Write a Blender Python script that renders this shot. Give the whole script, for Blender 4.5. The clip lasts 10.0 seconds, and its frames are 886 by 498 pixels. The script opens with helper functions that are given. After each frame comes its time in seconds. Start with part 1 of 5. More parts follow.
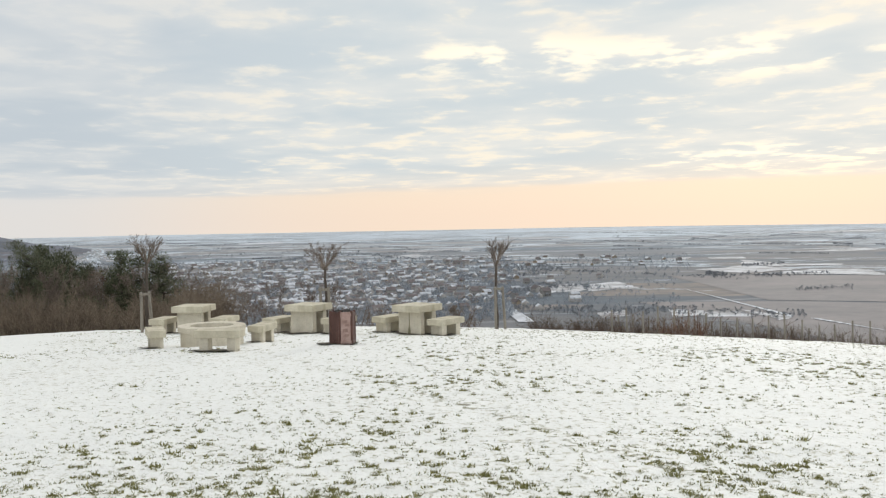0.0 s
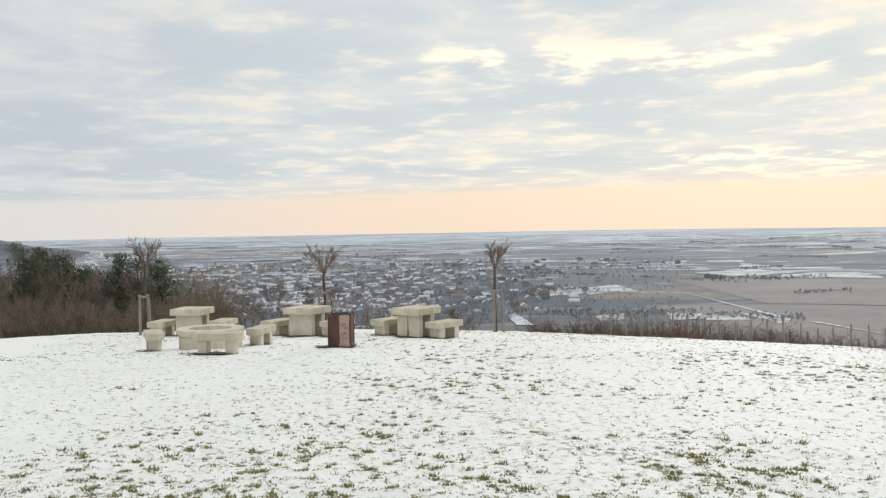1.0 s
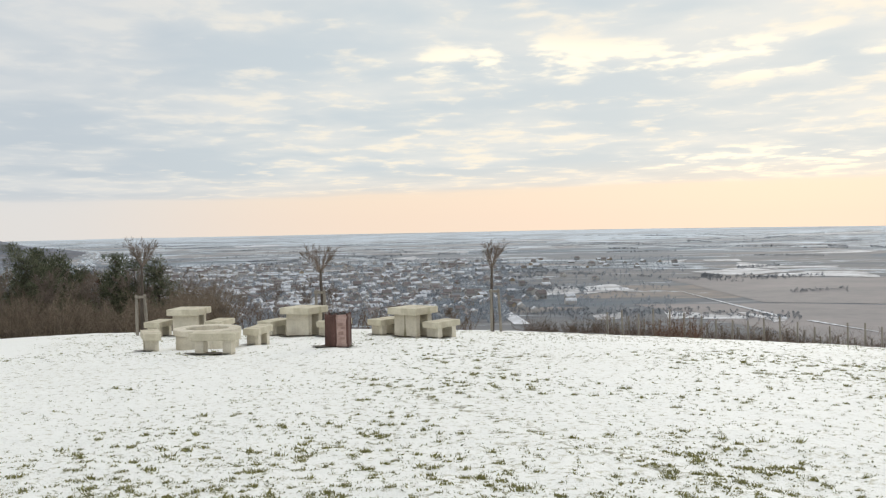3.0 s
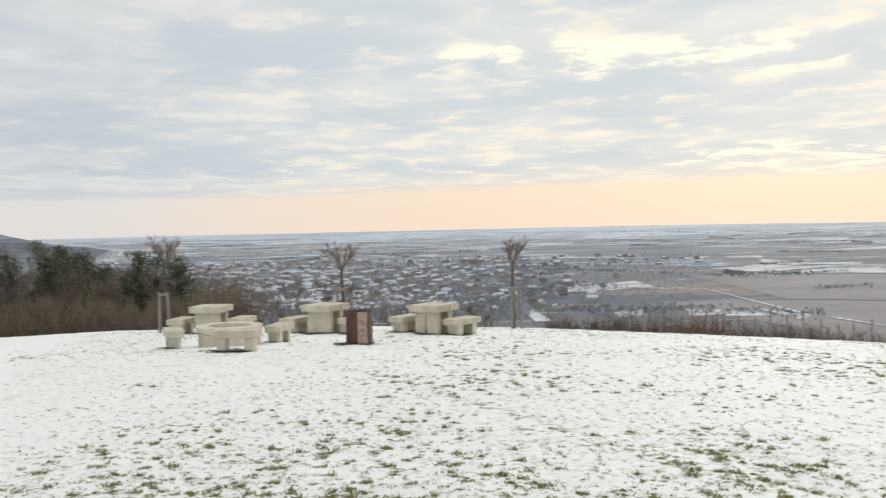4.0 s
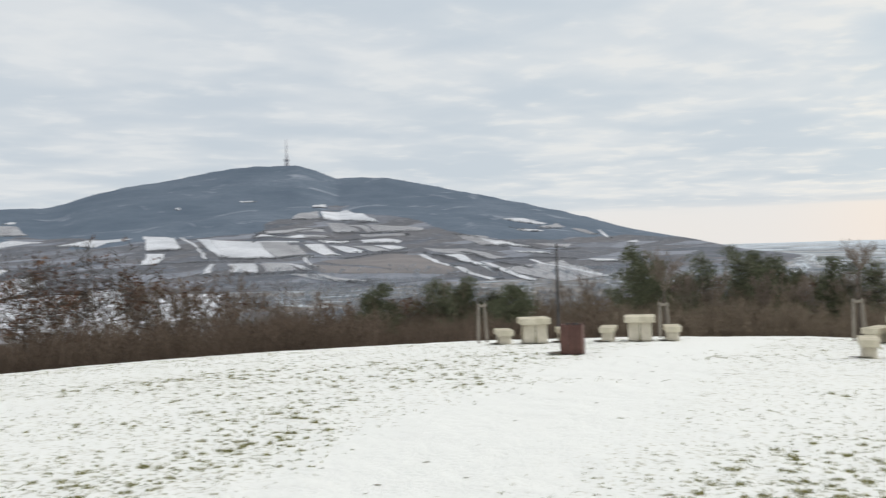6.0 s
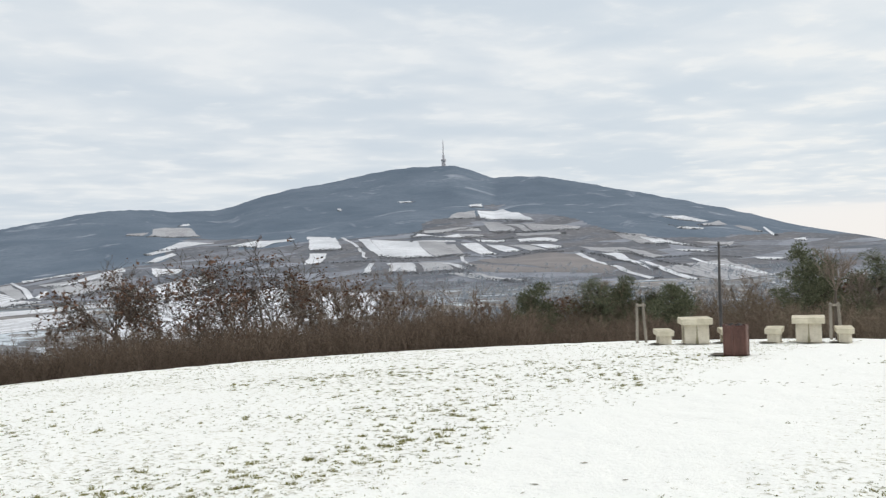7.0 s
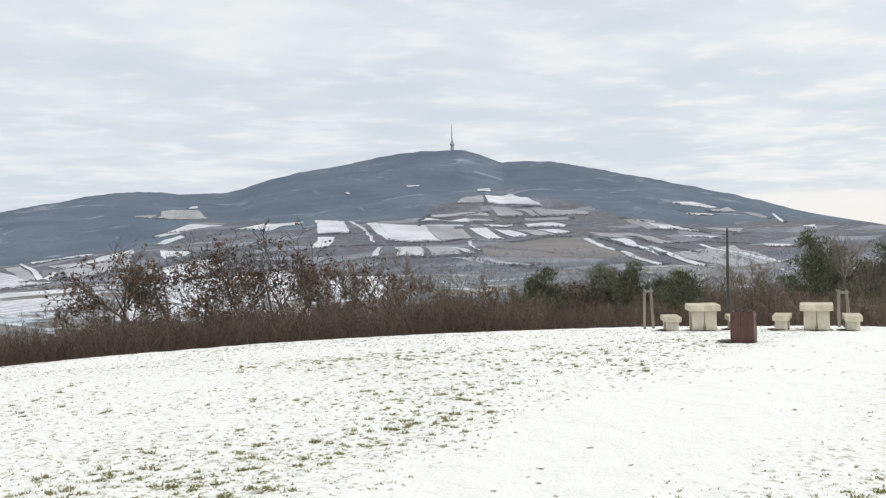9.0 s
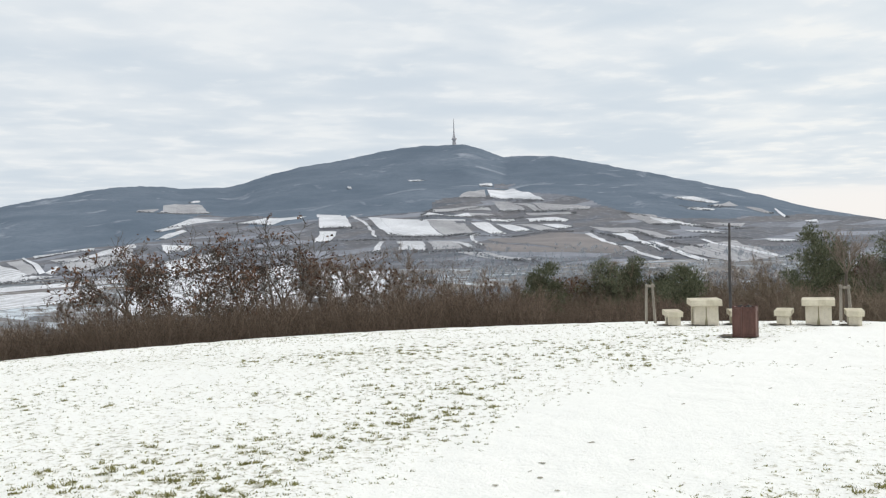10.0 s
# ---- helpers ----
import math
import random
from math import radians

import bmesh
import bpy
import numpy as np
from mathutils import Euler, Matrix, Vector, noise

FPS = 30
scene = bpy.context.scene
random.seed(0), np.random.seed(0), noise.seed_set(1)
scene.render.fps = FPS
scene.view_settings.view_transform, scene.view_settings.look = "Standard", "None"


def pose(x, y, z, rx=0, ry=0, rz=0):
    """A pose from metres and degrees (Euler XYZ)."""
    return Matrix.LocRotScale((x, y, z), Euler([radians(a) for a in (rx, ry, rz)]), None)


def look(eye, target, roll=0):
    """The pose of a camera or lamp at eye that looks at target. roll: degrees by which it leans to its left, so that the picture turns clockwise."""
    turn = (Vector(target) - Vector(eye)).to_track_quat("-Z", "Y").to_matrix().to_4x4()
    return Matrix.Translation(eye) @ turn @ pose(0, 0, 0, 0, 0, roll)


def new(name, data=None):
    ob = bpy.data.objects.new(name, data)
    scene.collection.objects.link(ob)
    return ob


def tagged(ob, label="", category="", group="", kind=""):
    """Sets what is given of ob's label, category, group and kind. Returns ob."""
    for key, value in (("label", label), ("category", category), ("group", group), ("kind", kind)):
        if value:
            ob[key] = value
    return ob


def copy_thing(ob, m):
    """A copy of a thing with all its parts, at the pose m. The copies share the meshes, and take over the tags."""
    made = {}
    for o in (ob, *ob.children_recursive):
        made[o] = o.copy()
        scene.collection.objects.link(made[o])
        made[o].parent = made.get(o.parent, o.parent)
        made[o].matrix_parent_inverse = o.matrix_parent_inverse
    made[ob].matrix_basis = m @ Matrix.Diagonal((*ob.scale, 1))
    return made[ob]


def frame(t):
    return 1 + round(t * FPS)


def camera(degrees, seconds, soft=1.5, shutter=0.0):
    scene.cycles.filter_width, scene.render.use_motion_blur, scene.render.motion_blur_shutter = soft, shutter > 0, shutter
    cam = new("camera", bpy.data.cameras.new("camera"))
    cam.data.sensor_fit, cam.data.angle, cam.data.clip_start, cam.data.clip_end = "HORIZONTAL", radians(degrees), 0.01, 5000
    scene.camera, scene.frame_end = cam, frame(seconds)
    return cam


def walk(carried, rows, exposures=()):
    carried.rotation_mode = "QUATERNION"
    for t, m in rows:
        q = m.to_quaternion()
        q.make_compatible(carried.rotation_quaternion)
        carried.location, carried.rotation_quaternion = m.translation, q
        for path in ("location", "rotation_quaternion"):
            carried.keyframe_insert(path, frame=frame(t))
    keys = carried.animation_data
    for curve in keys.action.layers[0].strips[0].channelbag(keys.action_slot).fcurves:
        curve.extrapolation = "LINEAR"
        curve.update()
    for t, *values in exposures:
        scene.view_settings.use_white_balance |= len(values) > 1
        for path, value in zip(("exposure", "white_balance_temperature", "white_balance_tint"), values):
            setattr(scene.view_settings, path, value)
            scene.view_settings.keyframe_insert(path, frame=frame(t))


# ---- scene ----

EYE = 2.0  # the camera's height over the top of the hill

cam = camera(47.84, 10.0, soft=1.25, shutter=0.45)
PATH = [
    (0.0, -0.069, -2.022, 1.003), (0.5, -0.125, -1.863, 0.771), (1.0, -0.141, -1.852, 0.942), (1.5, -0.289, -1.738, 0.702),
    (2.0, -0.345, -1.811, 1.152), (2.5, -0.266, -1.781, 1.048), (2.7, -0.325, -1.829, 1.046), (3.8, -0.025, -1.962, 1.106),
    (4.0, 0.862, -2.018, 1.223), (4.2, 3.18, -1.94, 1.37), (4.5, 8.418, -1.766, 1.743), (5.0, 21.084, -1.116, 2.044),
    (5.5, 31.218, -0.919, 2.105), (6.0, 39.086, -0.675, 1.931), (6.2, 41.616, -0.593, 2.152), (7.3, 48.756, -0.502, 2.095),
    (7.5, 48.777, -0.604, 1.997), (8.0, 48.688, -0.862, 1.714), (8.5, 48.43, -0.99, 1.983), (9.0, 48.492, -1.294, 1.809),
    (9.5, 48.546, -1.454, 1.749), (10.0, 48.598, -1.601, 1.754),
]
walk(cam, [(t, pose(0, 0, EYE, 90 + pitch, roll, yaw)) for t, yaw, pitch, roll in PATH],
     exposures=[(0.0, 0.0), (4.0, 0.0), (6.2, 0.15), (7.5, 0.3), (10.0, 0.3)])

# ---------------------------------------------------------------- light
SUN_TURN, SUN_HEIGHT = -20.0, 11.0  # bearing from +y towards +x is negative; degrees above the horizon


def node(tree, kind, inputs=(), **settings):
    n = tree.nodes.new(kind)
    for key, value in settings.items():
        if key == "operation":
            n.operation = value
        elif key == "use_clamp":
            n.use_clamp = value
        elif key == "data_type":
            n.data_type = value
        elif key == "blend_type":
            n.blend_type = value
        elif key == "sky_type":
            n.sky_type = value
        elif key == "sun_disc":
            n.sun_disc = value
        elif key == "sun_elevation":
            n.sun_elevation = value
        elif key == "sun_rotation":
            n.sun_rotation = value
    for key, value in dict(inputs).items():
        if isinstance(value, bpy.types.NodeSocket):
            tree.links.new(value, n.inputs[key])
        else:
            n.inputs[key].default_value = value
    return n


def ramp(tree, fac, stops, ease="LINEAR"):
    n = node(tree, "ShaderNodeValToRGB", {"Fac": fac})
    n.color_ramp.interpolation = ease
    while len(n.color_ramp.elements) < len(stops):
        n.color_ramp.elements.new(0.5)
    for e, (at, c) in zip(n.color_ramp.elements, stops):
        e.position = at
        e.color = (*c, 1) if isinstance(c, tuple) else (c, c, c, 1)
    return n.outputs["Color"]


def calc(tree, op, a, b=0.0, clamp=False):
    return node(tree, "ShaderNodeMath", {0: a, 1: b}, operation=op, use_clamp=clamp).outputs[0]


def mixed(tree, fac, a, b, blend="MIX"):
    n = node(tree, "ShaderNodeMix", data_type="RGBA", blend_type=blend)
    for i, value in ((0, fac), (6, a), (7, b)):
        if isinstance(value, bpy.types.NodeSocket):
            tree.links.new(value, n.inputs[i])
        else:
            n.inputs[i].default_value = (*value, 1) if isinstance(value, tuple) else value
    return n.outputs[2]


def make_world():
    world = bpy.data.worlds.new("winter_sky")
    world.use_nodes = True
    scene.world = world
    t = world.node_tree
    t.nodes.clear()
    way = node(t, "ShaderNodeTexCoord").outputs["Generated"]
    xyz = node(t, "ShaderNodeSeparateXYZ", {0: way}).outputs
    x, y, z = xyz[0], xyz[1], xyz[2]
    up = calc(t, "MAXIMUM", z, 0.0)
    # cloud deck: the view direction met with a flat layer
    deep = calc(t, "ADD", up, 0.085)
    flat = node(t, "ShaderNodeCombineXYZ", {0: calc(t, "DIVIDE", x, deep), 1: calc(t, "DIVIDE", y, deep), 2: 0.0}).outputs[0]
    turned = node(t, "ShaderNodeMapping", {"Vector": flat, "Rotation": (0, 0, radians(14)), "Scale": (1.1, 0.95, 1.0), "Location": (5.3, 2.9, 0)}).outputs[0]
    big = node(t, "ShaderNodeTexNoise", {"Vector": turned, "Scale": 0.85, "Detail": 3.0, "Roughness": 0.5, "Distortion": 0.25}).outputs["Fac"]
    fine = node(t, "ShaderNodeTexNoise", {"Vector": turned, "Scale": 2.9, "Detail": 4.0, "Roughness": 0.5, "Distortion": 0.25}).outputs["Fac"]
    wisp = node(t, "ShaderNodeTexNoise", {"Vector": turned, "Scale": 7.5, "Detail": 4.0, "Roughness": 0.55, "Distortion": 0.3}).outputs["Fac"]
    # nearness to the veiled sun, by bearing
    s = Vector((math.sin(radians(14)), math.cos(radians(14)), 0))
    facing = node(t, "ShaderNodeVectorMath", {0: way, 1: s}, operation="DOT_PRODUCT").outputs["Value"]
    warm = ramp(t, facing, [(0.45, 0.0), (0.80, 0.22), (0.97, 1.0)], "EASE")
    # a grey-blue deck with broad pale swells and thinner places that let cream light through
    grey = mixed(t, warm, (0.545, 0.605, 0.665), (0.628, 0.70, 0.74))
    pale = mixed(t, warm, (0.665, 0.70, 0.73), (0.80, 0.815, 0.795))
    cream = mixed(t, warm, (0.75, 0.765, 0.77), (0.99, 0.915, 0.775))
    swell = ramp(t, calc(t, "ADD", calc(t, "MULTIPLY", big, 0.72), calc(t, "MULTIPLY", fine, 0.28)), [(0.38, 0.0), (0.62, 1.0)], "EASE")
    cloud = mixed(t, swell, grey, pale)
    puff = calc(t, "ADD", calc(t, "MULTIPLY", fine, 0.68), calc(t, "MULTIPLY", wisp, 0.32))
    puff = calc(t, "ADD", puff, calc(t, "MULTIPLY", calc(t, "SUBTRACT", big, 0.5), 0.35))
    lit = ramp(t, puff, [(0.50, 0.0), (0.66, 1.0)], "EASE")
    cloud = mixed(t, calc(t, "MULTIPLY", lit, calc(t, "ADD", 0.45, calc(t, "MULTIPLY", warm, 0.45))), cloud, cream)
    # torn gaps that glow round the sun
    for turn, high, size, wide in ((4.0, 8.7, 0.9, 6.5), (15.0, 8.4, 1.0, 4.2), (19.0, 2.7, 0.62, 4.0)):
        s3 = Vector((math.sin(radians(turn)), math.cos(radians(turn)), math.tan(radians(high)))).normalized()
        off = node(t, "ShaderNodeVectorMath", {0: node(t, "ShaderNodeVectorMath", {0: way, 1: tuple(s3)}, operation="SUBTRACT").outputs[0], 1: (wide, wide, 34.0)}, operation="MULTIPLY").outputs[0]
        close = node(t, "ShaderNodeVectorMath", {0: off}, operation="LENGTH").outputs["Value"]
        near = ramp(t, close, [(0.15, 1.0), (1.2 * size, 0.0)], "EASE")
        torn = ramp(t, puff, [(0.47, 0.0), (0.62, 1.0)], "EASE")
        cloud = mixed(t, calc(t, "MULTIPLY", near, torn), cloud, (1.22, 1.12, 0.90))
    # clear strip over the horizon, under the deck's edge
    wave = node(t, "ShaderNodeTexNoise", {"Vector": node(t, "ShaderNodeMapping", {"Vector": way, "Scale": (3.0, 3.0, 60.0)}).outputs[0], "Scale": 1.2, "Detail": 4.0}).outputs["Fac"]
    edge = calc(t, "ADD", calc(t, "SUBTRACT", z, calc(t, "MULTIPLY", x, 0.016)), calc(t, "MULTIPLY", calc(t, "SUBTRACT", wave, 0.5), 0.016))
    strip_top = mixed(t, warm, (0.70, 0.745, 0.79), (0.96, 0.815, 0.65))
    strip_low = mixed(t, warm, (0.74, 0.76, 0.77), (0.945, 0.775, 0.635))
    strip = mixed(t, ramp(t, calc(t, "MULTIPLY", up, 20.0), [(0.0, 0.0), (1.0, 1.0)]), strip_low, strip_top)
    deck = ramp(t, edge, [(0.022, 0.0), (0.029, 0.75), (0.050, 1.0)], "EASE")
    seen = mixed(t, deck, strip, cloud)
    # the deck is thinner and brighter overhead
    seen = mixed(t, ramp(t, z, [(0.25, 0.0), (0.8, 1.0)]), seen, (1.02, 1.03, 1.04))
    sky = node(t, "ShaderNodeTexSky", sky_type="NISHITA", sun_disc=False, sun_elevation=radians(SUN_HEIGHT), sun_rotation=radians(-SUN_TURN)).outputs[0]
    sky = node(t, "ShaderNodeVectorMath", {0: sky, 1: (0.05, 0.05, 0.05)}, operation="MULTIPLY").outputs[0]
    whole = mixed(t, 0.95, sky, seen)
    back = node(t, "ShaderNodeBackground", {"Color": whole, "Strength": 1.0})
    t.links.new(back.outputs[0], node(t, "ShaderNodeOutputWorld").inputs[0])


make_world()
lamp = bpy.data.lights.new("sun", "SUN")
lamp.energy, lamp.angle, lamp.color = 1.05, radians(10), (1.0, 0.96, 0.89)
sun = new("sun", lamp)
a = radians(-SUN_TURN)
sun.matrix_world = look((60 * math.sin(a), 60 * math.cos(a), 60 * math.tan(radians(SUN_HEIGHT))), (0, 0, 0))

# ---------------------------------------------------------------- materials


def material(name, rough=0.85, metal=0.0, spec=0.3):
    m = bpy.data.materials.new(name)
    m.use_nodes = True
    t = m.node_tree
    b = t.nodes["Principled BSDF"]
    b.inputs["Roughness"].default_value = rough
    b.inputs["Metallic"].default_value = metal
    b.inputs["Specular IOR Level"].default_value = spec
    return m, t, b


def place_of(t, scale=(1, 1, 1), source="Position"):
    if source == "Position":
        v = node(t, "ShaderNodeNewGeometry").outputs["Position"]
    else:
        v = node(t, "ShaderNodeTexCoord").outputs["Object"]
    return node(t, "ShaderNodeMapping", {"Vector": v, "Scale": scale}).outputs[0]


def noise_of(t, v, scale, detail=4.0, rough=0.55, distort=0.0):
    return node(t, "ShaderNodeTexNoise", {"Vector": v, "Scale": scale, "Detail": detail, "Roughness": rough, "Distortion": distort}).outputs["Fac"]


def bumped(t, b, height, strength=0.4, distance=0.02):
    n = node(t, "ShaderNodeBump", {"Height": height, "Strength": strength, "Distance": distance})
    t.links.new(n.outputs[0], b.inputs["Normal"])


def mottled(name, dark, light, scale, rough=0.85, bump=0.4, distance=0.01, source="Object", squash=(1, 1, 1), each=0.0, metal=0.0, spec=0.3, fine=7.0):
    """Two-scale mottle between two colours, with fine relief; each: change of value from object to object."""
    m, t, b = material(name, rough, metal, spec)
    v = place_of(t, squash, source)
    n1, n2 = noise_of(t, v, scale), noise_of(t, v, scale * fine, 5.0, 0.65)
    f = calc(t, "ADD", calc(t, "MULTIPLY", n1, 0.6), calc(t, "MULTIPLY", n2, 0.4))
    c = ramp(t, f, [(0.36, dark), (0.64, light)])
    if each:
        rnd = node(t, "ShaderNodeObjectInfo").outputs["Random"]
        c = mixed(t, calc(t, "MULTIPLY", rnd, each), c, tuple(0.35 * q for q in dark))
    t.links.new(c, b.inputs["Base Color"])
    bumped(t, b, n2, bump, distance)
    return m


def island_mottle(name, dark, light, rough=0.9):
    """A colour of its own for each loose piece of a joined mesh."""
    m, t, b = material(name, rough, 0.0, 0.15)
    r = node(t, "ShaderNodeNewGeometry").outputs["Random Per Island"]
    t.links.new(ramp(t, r, [(0.0, dark), (1.0, light)]), b.inputs["Base Color"])
    return m


def make_lawn():
    """Thin trodden snow over short winter grass."""
    m, t, b = material("snowy_lawn", 0.75, 0.0, 0.25)
    v = place_of(t)
    xyz = node(t, "ShaderNodeSeparateXYZ", {0: v}).outputs
    wide = noise_of(t, v, 0.16, 3.0, 0.5)
    tuft = noise_of(t, v, 6.5, 5.0, 0.64, 0.4)
    blade = noise_of(t, v, 24.0, 4.0, 0.7)
    # trodden path of smooth snow: a strip along one line on the ground
    p = calc(t, "ADD", calc(t, "MULTIPLY", xyz[0], 0.957), calc(t, "MULTIPLY", xyz[1], 0.29))
    p = calc(t, "ABSOLUTE", calc(t, "ADD", p, calc(t, "ADD", 4.05, calc(t, "MULTIPLY", wide, -0.9))))
    path = ramp(t, calc(t, "MULTIPLY", p, 0.4), [(0.25, 1.0), (0.75, 0.0)], "EASE")
    # wheel rut of bare earth
    q = calc(t, "ADD", calc(t, "MULTIPLY", xyz[0], 0.888), calc(t, "MULTIPLY", xyz[1], 0.46))
    q = calc(t, "ABSOLUTE", calc(t, "ADD", q, calc(t, "ADD", -5.5, calc(t, "MULTIPLY", tuft, 0.35))))
    rut = ramp(t, q, [(0.0, 1.0), (0.22, 0.0)], "EASE")
    lawn = calc(t, "ADD", calc(t, "MULTIPLY", tuft, 0.72), calc(t, "MULTIPLY", blade, 0.28))
    lawn = calc(t, "ADD", lawn, calc(t, "MULTIPLY", calc(t, "SUBTRACT", wide, 0.5), 0.22))
    lawn = calc(t, "SUBTRACT", lawn, calc(t, "MULTIPLY", path, 0.09))
    lawn = calc(t, "ADD", lawn, calc(t, "MULTIPLY", calc(t, "MULTIPLY", rut, blade), 0.11))
    bare = ramp(t, lawn, [(0.575, 0.0), (0.65, 0.7)], "EASE")
    snow = ramp(t, blade, [(0.3, (0.882, 0.887, 0.842)), (0.7, (0.932, 0.935, 0.892))])
    # small darker specks: stalks and turf showing through, and the shade of dimples painted in
    speck = noise_of(t, v, 13.0, 4.0, 0.65, 0.3)
    show = calc(t, "SUBTRACT", calc(t, "ADD", speck, calc(t, "MULTIPLY", calc(t, "SUBTRACT", wide, 0.5), 0.16)), calc(t, "MULTIPLY", path, 0.1))
    snow = mixed(t, ramp(t, show, [(0.55, 0.0), (0.65, 0.55)], "EASE"), snow, (0.42, 0.39, 0.25))
    grass = ramp(t, noise_of(t, v, 6.0), [(0.35, (0.115, 0.112, 0.042)), (0.65, (0.27, 0.24, 0.11))])
    t.links.new(mixed(t, bare, snow, grass), b.inputs["Base Color"])
    h = calc(t, "ADD", calc(t, "MULTIPLY", tuft, 1.0), calc(t, "ADD", calc(t, "MULTIPLY", blade, 0.35), calc(t, "MULTIPLY", speck, -0.6)))
    bumped(t, b, h, 0.9, 0.045)
    return m


def make_plain():
    """Winter lowland: long strips of meadow, plough, reed and thin snow, paling northwards for haze."""
    m, t, b = material("hazed_winter_plain", 0.95, 0.0, 0.1)
    v = place_of(t)
    bent = node(t, "ShaderNodeMapping", {"Vector": v, "Rotation": (0, 0, radians(-8)), "Scale": (0.0011, 0.0042, 1.0)}).outputs[0]
    bend = node(t, "ShaderNodeTexNoise", {"Vector": bent, "Scale": 2.2, "Detail": 3.0}).outputs["Color"]
    bent2 = node(t, "ShaderNodeVectorMath", {0: bent, 1: node(t, "ShaderNodeVectorMath", {0: bend, 1: (0.7, 0.7, 0)}, operation="MULTIPLY").outputs[0]}, operation="ADD").outputs[0]
    cell = node(t, "ShaderNodeTexVoronoi", {"Vector": bent2, "Scale": 1.6, "Randomness": 1.0}).outputs["Color"]
    pick = node(t, "ShaderNodeSeparateXYZ", {0: cell}).outputs[0]
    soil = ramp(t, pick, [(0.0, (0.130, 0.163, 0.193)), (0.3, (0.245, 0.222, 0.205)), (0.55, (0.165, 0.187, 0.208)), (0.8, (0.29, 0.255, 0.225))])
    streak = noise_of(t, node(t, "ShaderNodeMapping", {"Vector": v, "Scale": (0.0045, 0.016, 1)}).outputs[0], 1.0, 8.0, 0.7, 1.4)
    fine = noise_of(t, v, 0.05, 5.0, 0.65)
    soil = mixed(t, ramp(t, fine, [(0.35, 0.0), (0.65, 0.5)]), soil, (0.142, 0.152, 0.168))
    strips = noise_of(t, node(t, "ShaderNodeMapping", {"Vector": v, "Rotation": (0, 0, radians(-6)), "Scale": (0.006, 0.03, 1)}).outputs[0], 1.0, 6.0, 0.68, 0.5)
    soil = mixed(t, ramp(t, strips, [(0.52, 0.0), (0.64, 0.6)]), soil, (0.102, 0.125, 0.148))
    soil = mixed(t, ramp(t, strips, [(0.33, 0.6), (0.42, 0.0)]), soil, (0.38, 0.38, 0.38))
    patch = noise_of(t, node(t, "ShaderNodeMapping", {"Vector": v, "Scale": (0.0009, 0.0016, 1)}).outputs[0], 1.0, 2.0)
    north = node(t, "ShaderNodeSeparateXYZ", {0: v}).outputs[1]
    # grows with distance north: haze put into the colour as extra whitening
    far_haze = ramp(t, calc(t, "DIVIDE", north, 5000.0), [(0.2, 0.0), (0.85, 0.11)])
    cover = calc(t, "ADD", calc(t, "ADD", calc(t, "MULTIPLY", streak, 0.8), calc(t, "MULTIPLY", patch, 0.3)), far_haze)
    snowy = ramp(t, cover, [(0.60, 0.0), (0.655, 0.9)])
    # the haze share pales bare soil too, whatever snow lies there
    snowy = calc(t, "MAXIMUM", snowy, calc(t, "MULTIPLY", far_haze, 4.0))
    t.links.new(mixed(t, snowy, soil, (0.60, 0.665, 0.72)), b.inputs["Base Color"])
    return m


def make_forest():
    """Leafless wood on the mountain, seen from far: bark blued by painted haze, with a dusting of snow between."""
    m, t, b = material("hazed_leafless_forest", 0.95, 0.0, 0.1)
    v = place_of(t)
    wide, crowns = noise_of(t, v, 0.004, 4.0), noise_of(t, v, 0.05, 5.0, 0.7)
    # blue tint is haze put into the colour; broad swells paint relief shading
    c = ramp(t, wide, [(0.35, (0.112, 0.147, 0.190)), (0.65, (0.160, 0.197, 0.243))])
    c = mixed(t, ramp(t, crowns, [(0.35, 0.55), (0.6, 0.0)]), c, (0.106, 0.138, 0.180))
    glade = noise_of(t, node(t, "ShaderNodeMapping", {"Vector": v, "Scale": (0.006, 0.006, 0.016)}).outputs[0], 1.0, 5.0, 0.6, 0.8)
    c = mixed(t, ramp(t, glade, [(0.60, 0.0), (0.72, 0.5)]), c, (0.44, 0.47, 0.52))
    t.links.new(c, b.inputs["Base Color"])
    bumped(t, b, crowns, 0.4, 5.0)
    return m


def make_concrete(name, dark, light, grime):
    """Cast concrete, weathered: blotches, damp runs and fine pitting."""
    m, t, b = material(name, 0.9, 0.0, 0.2)
    v = place_of(t, source="Object")
    n1, n2 = noise_of(t, v, 2.6, 4.0), noise_of(t, v, 30.0, 5.0, 0.7)
    run = noise_of(t, node(t, "ShaderNodeMapping", {"Vector": v, "Scale": (5.0, 5.0, 1.2)}).outputs[0], 1.0, 3.0)
    c = ramp(t, n1, [(0.35, dark), (0.65, light)])
    c = mixed(t, ramp(t, run, [(0.52, 0.0), (0.72, grime)]), c, (0.36, 0.315, 0.20))
    c = mixed(t, ramp(t, n2, [(0.36, 0.3), (0.5, 0.0)]), c, (0.34, 0.305, 0.22))
    t.links.new(c, b.inputs["Base Color"])
    bumped(t, b, n2, 0.4, 0.006)
    return m


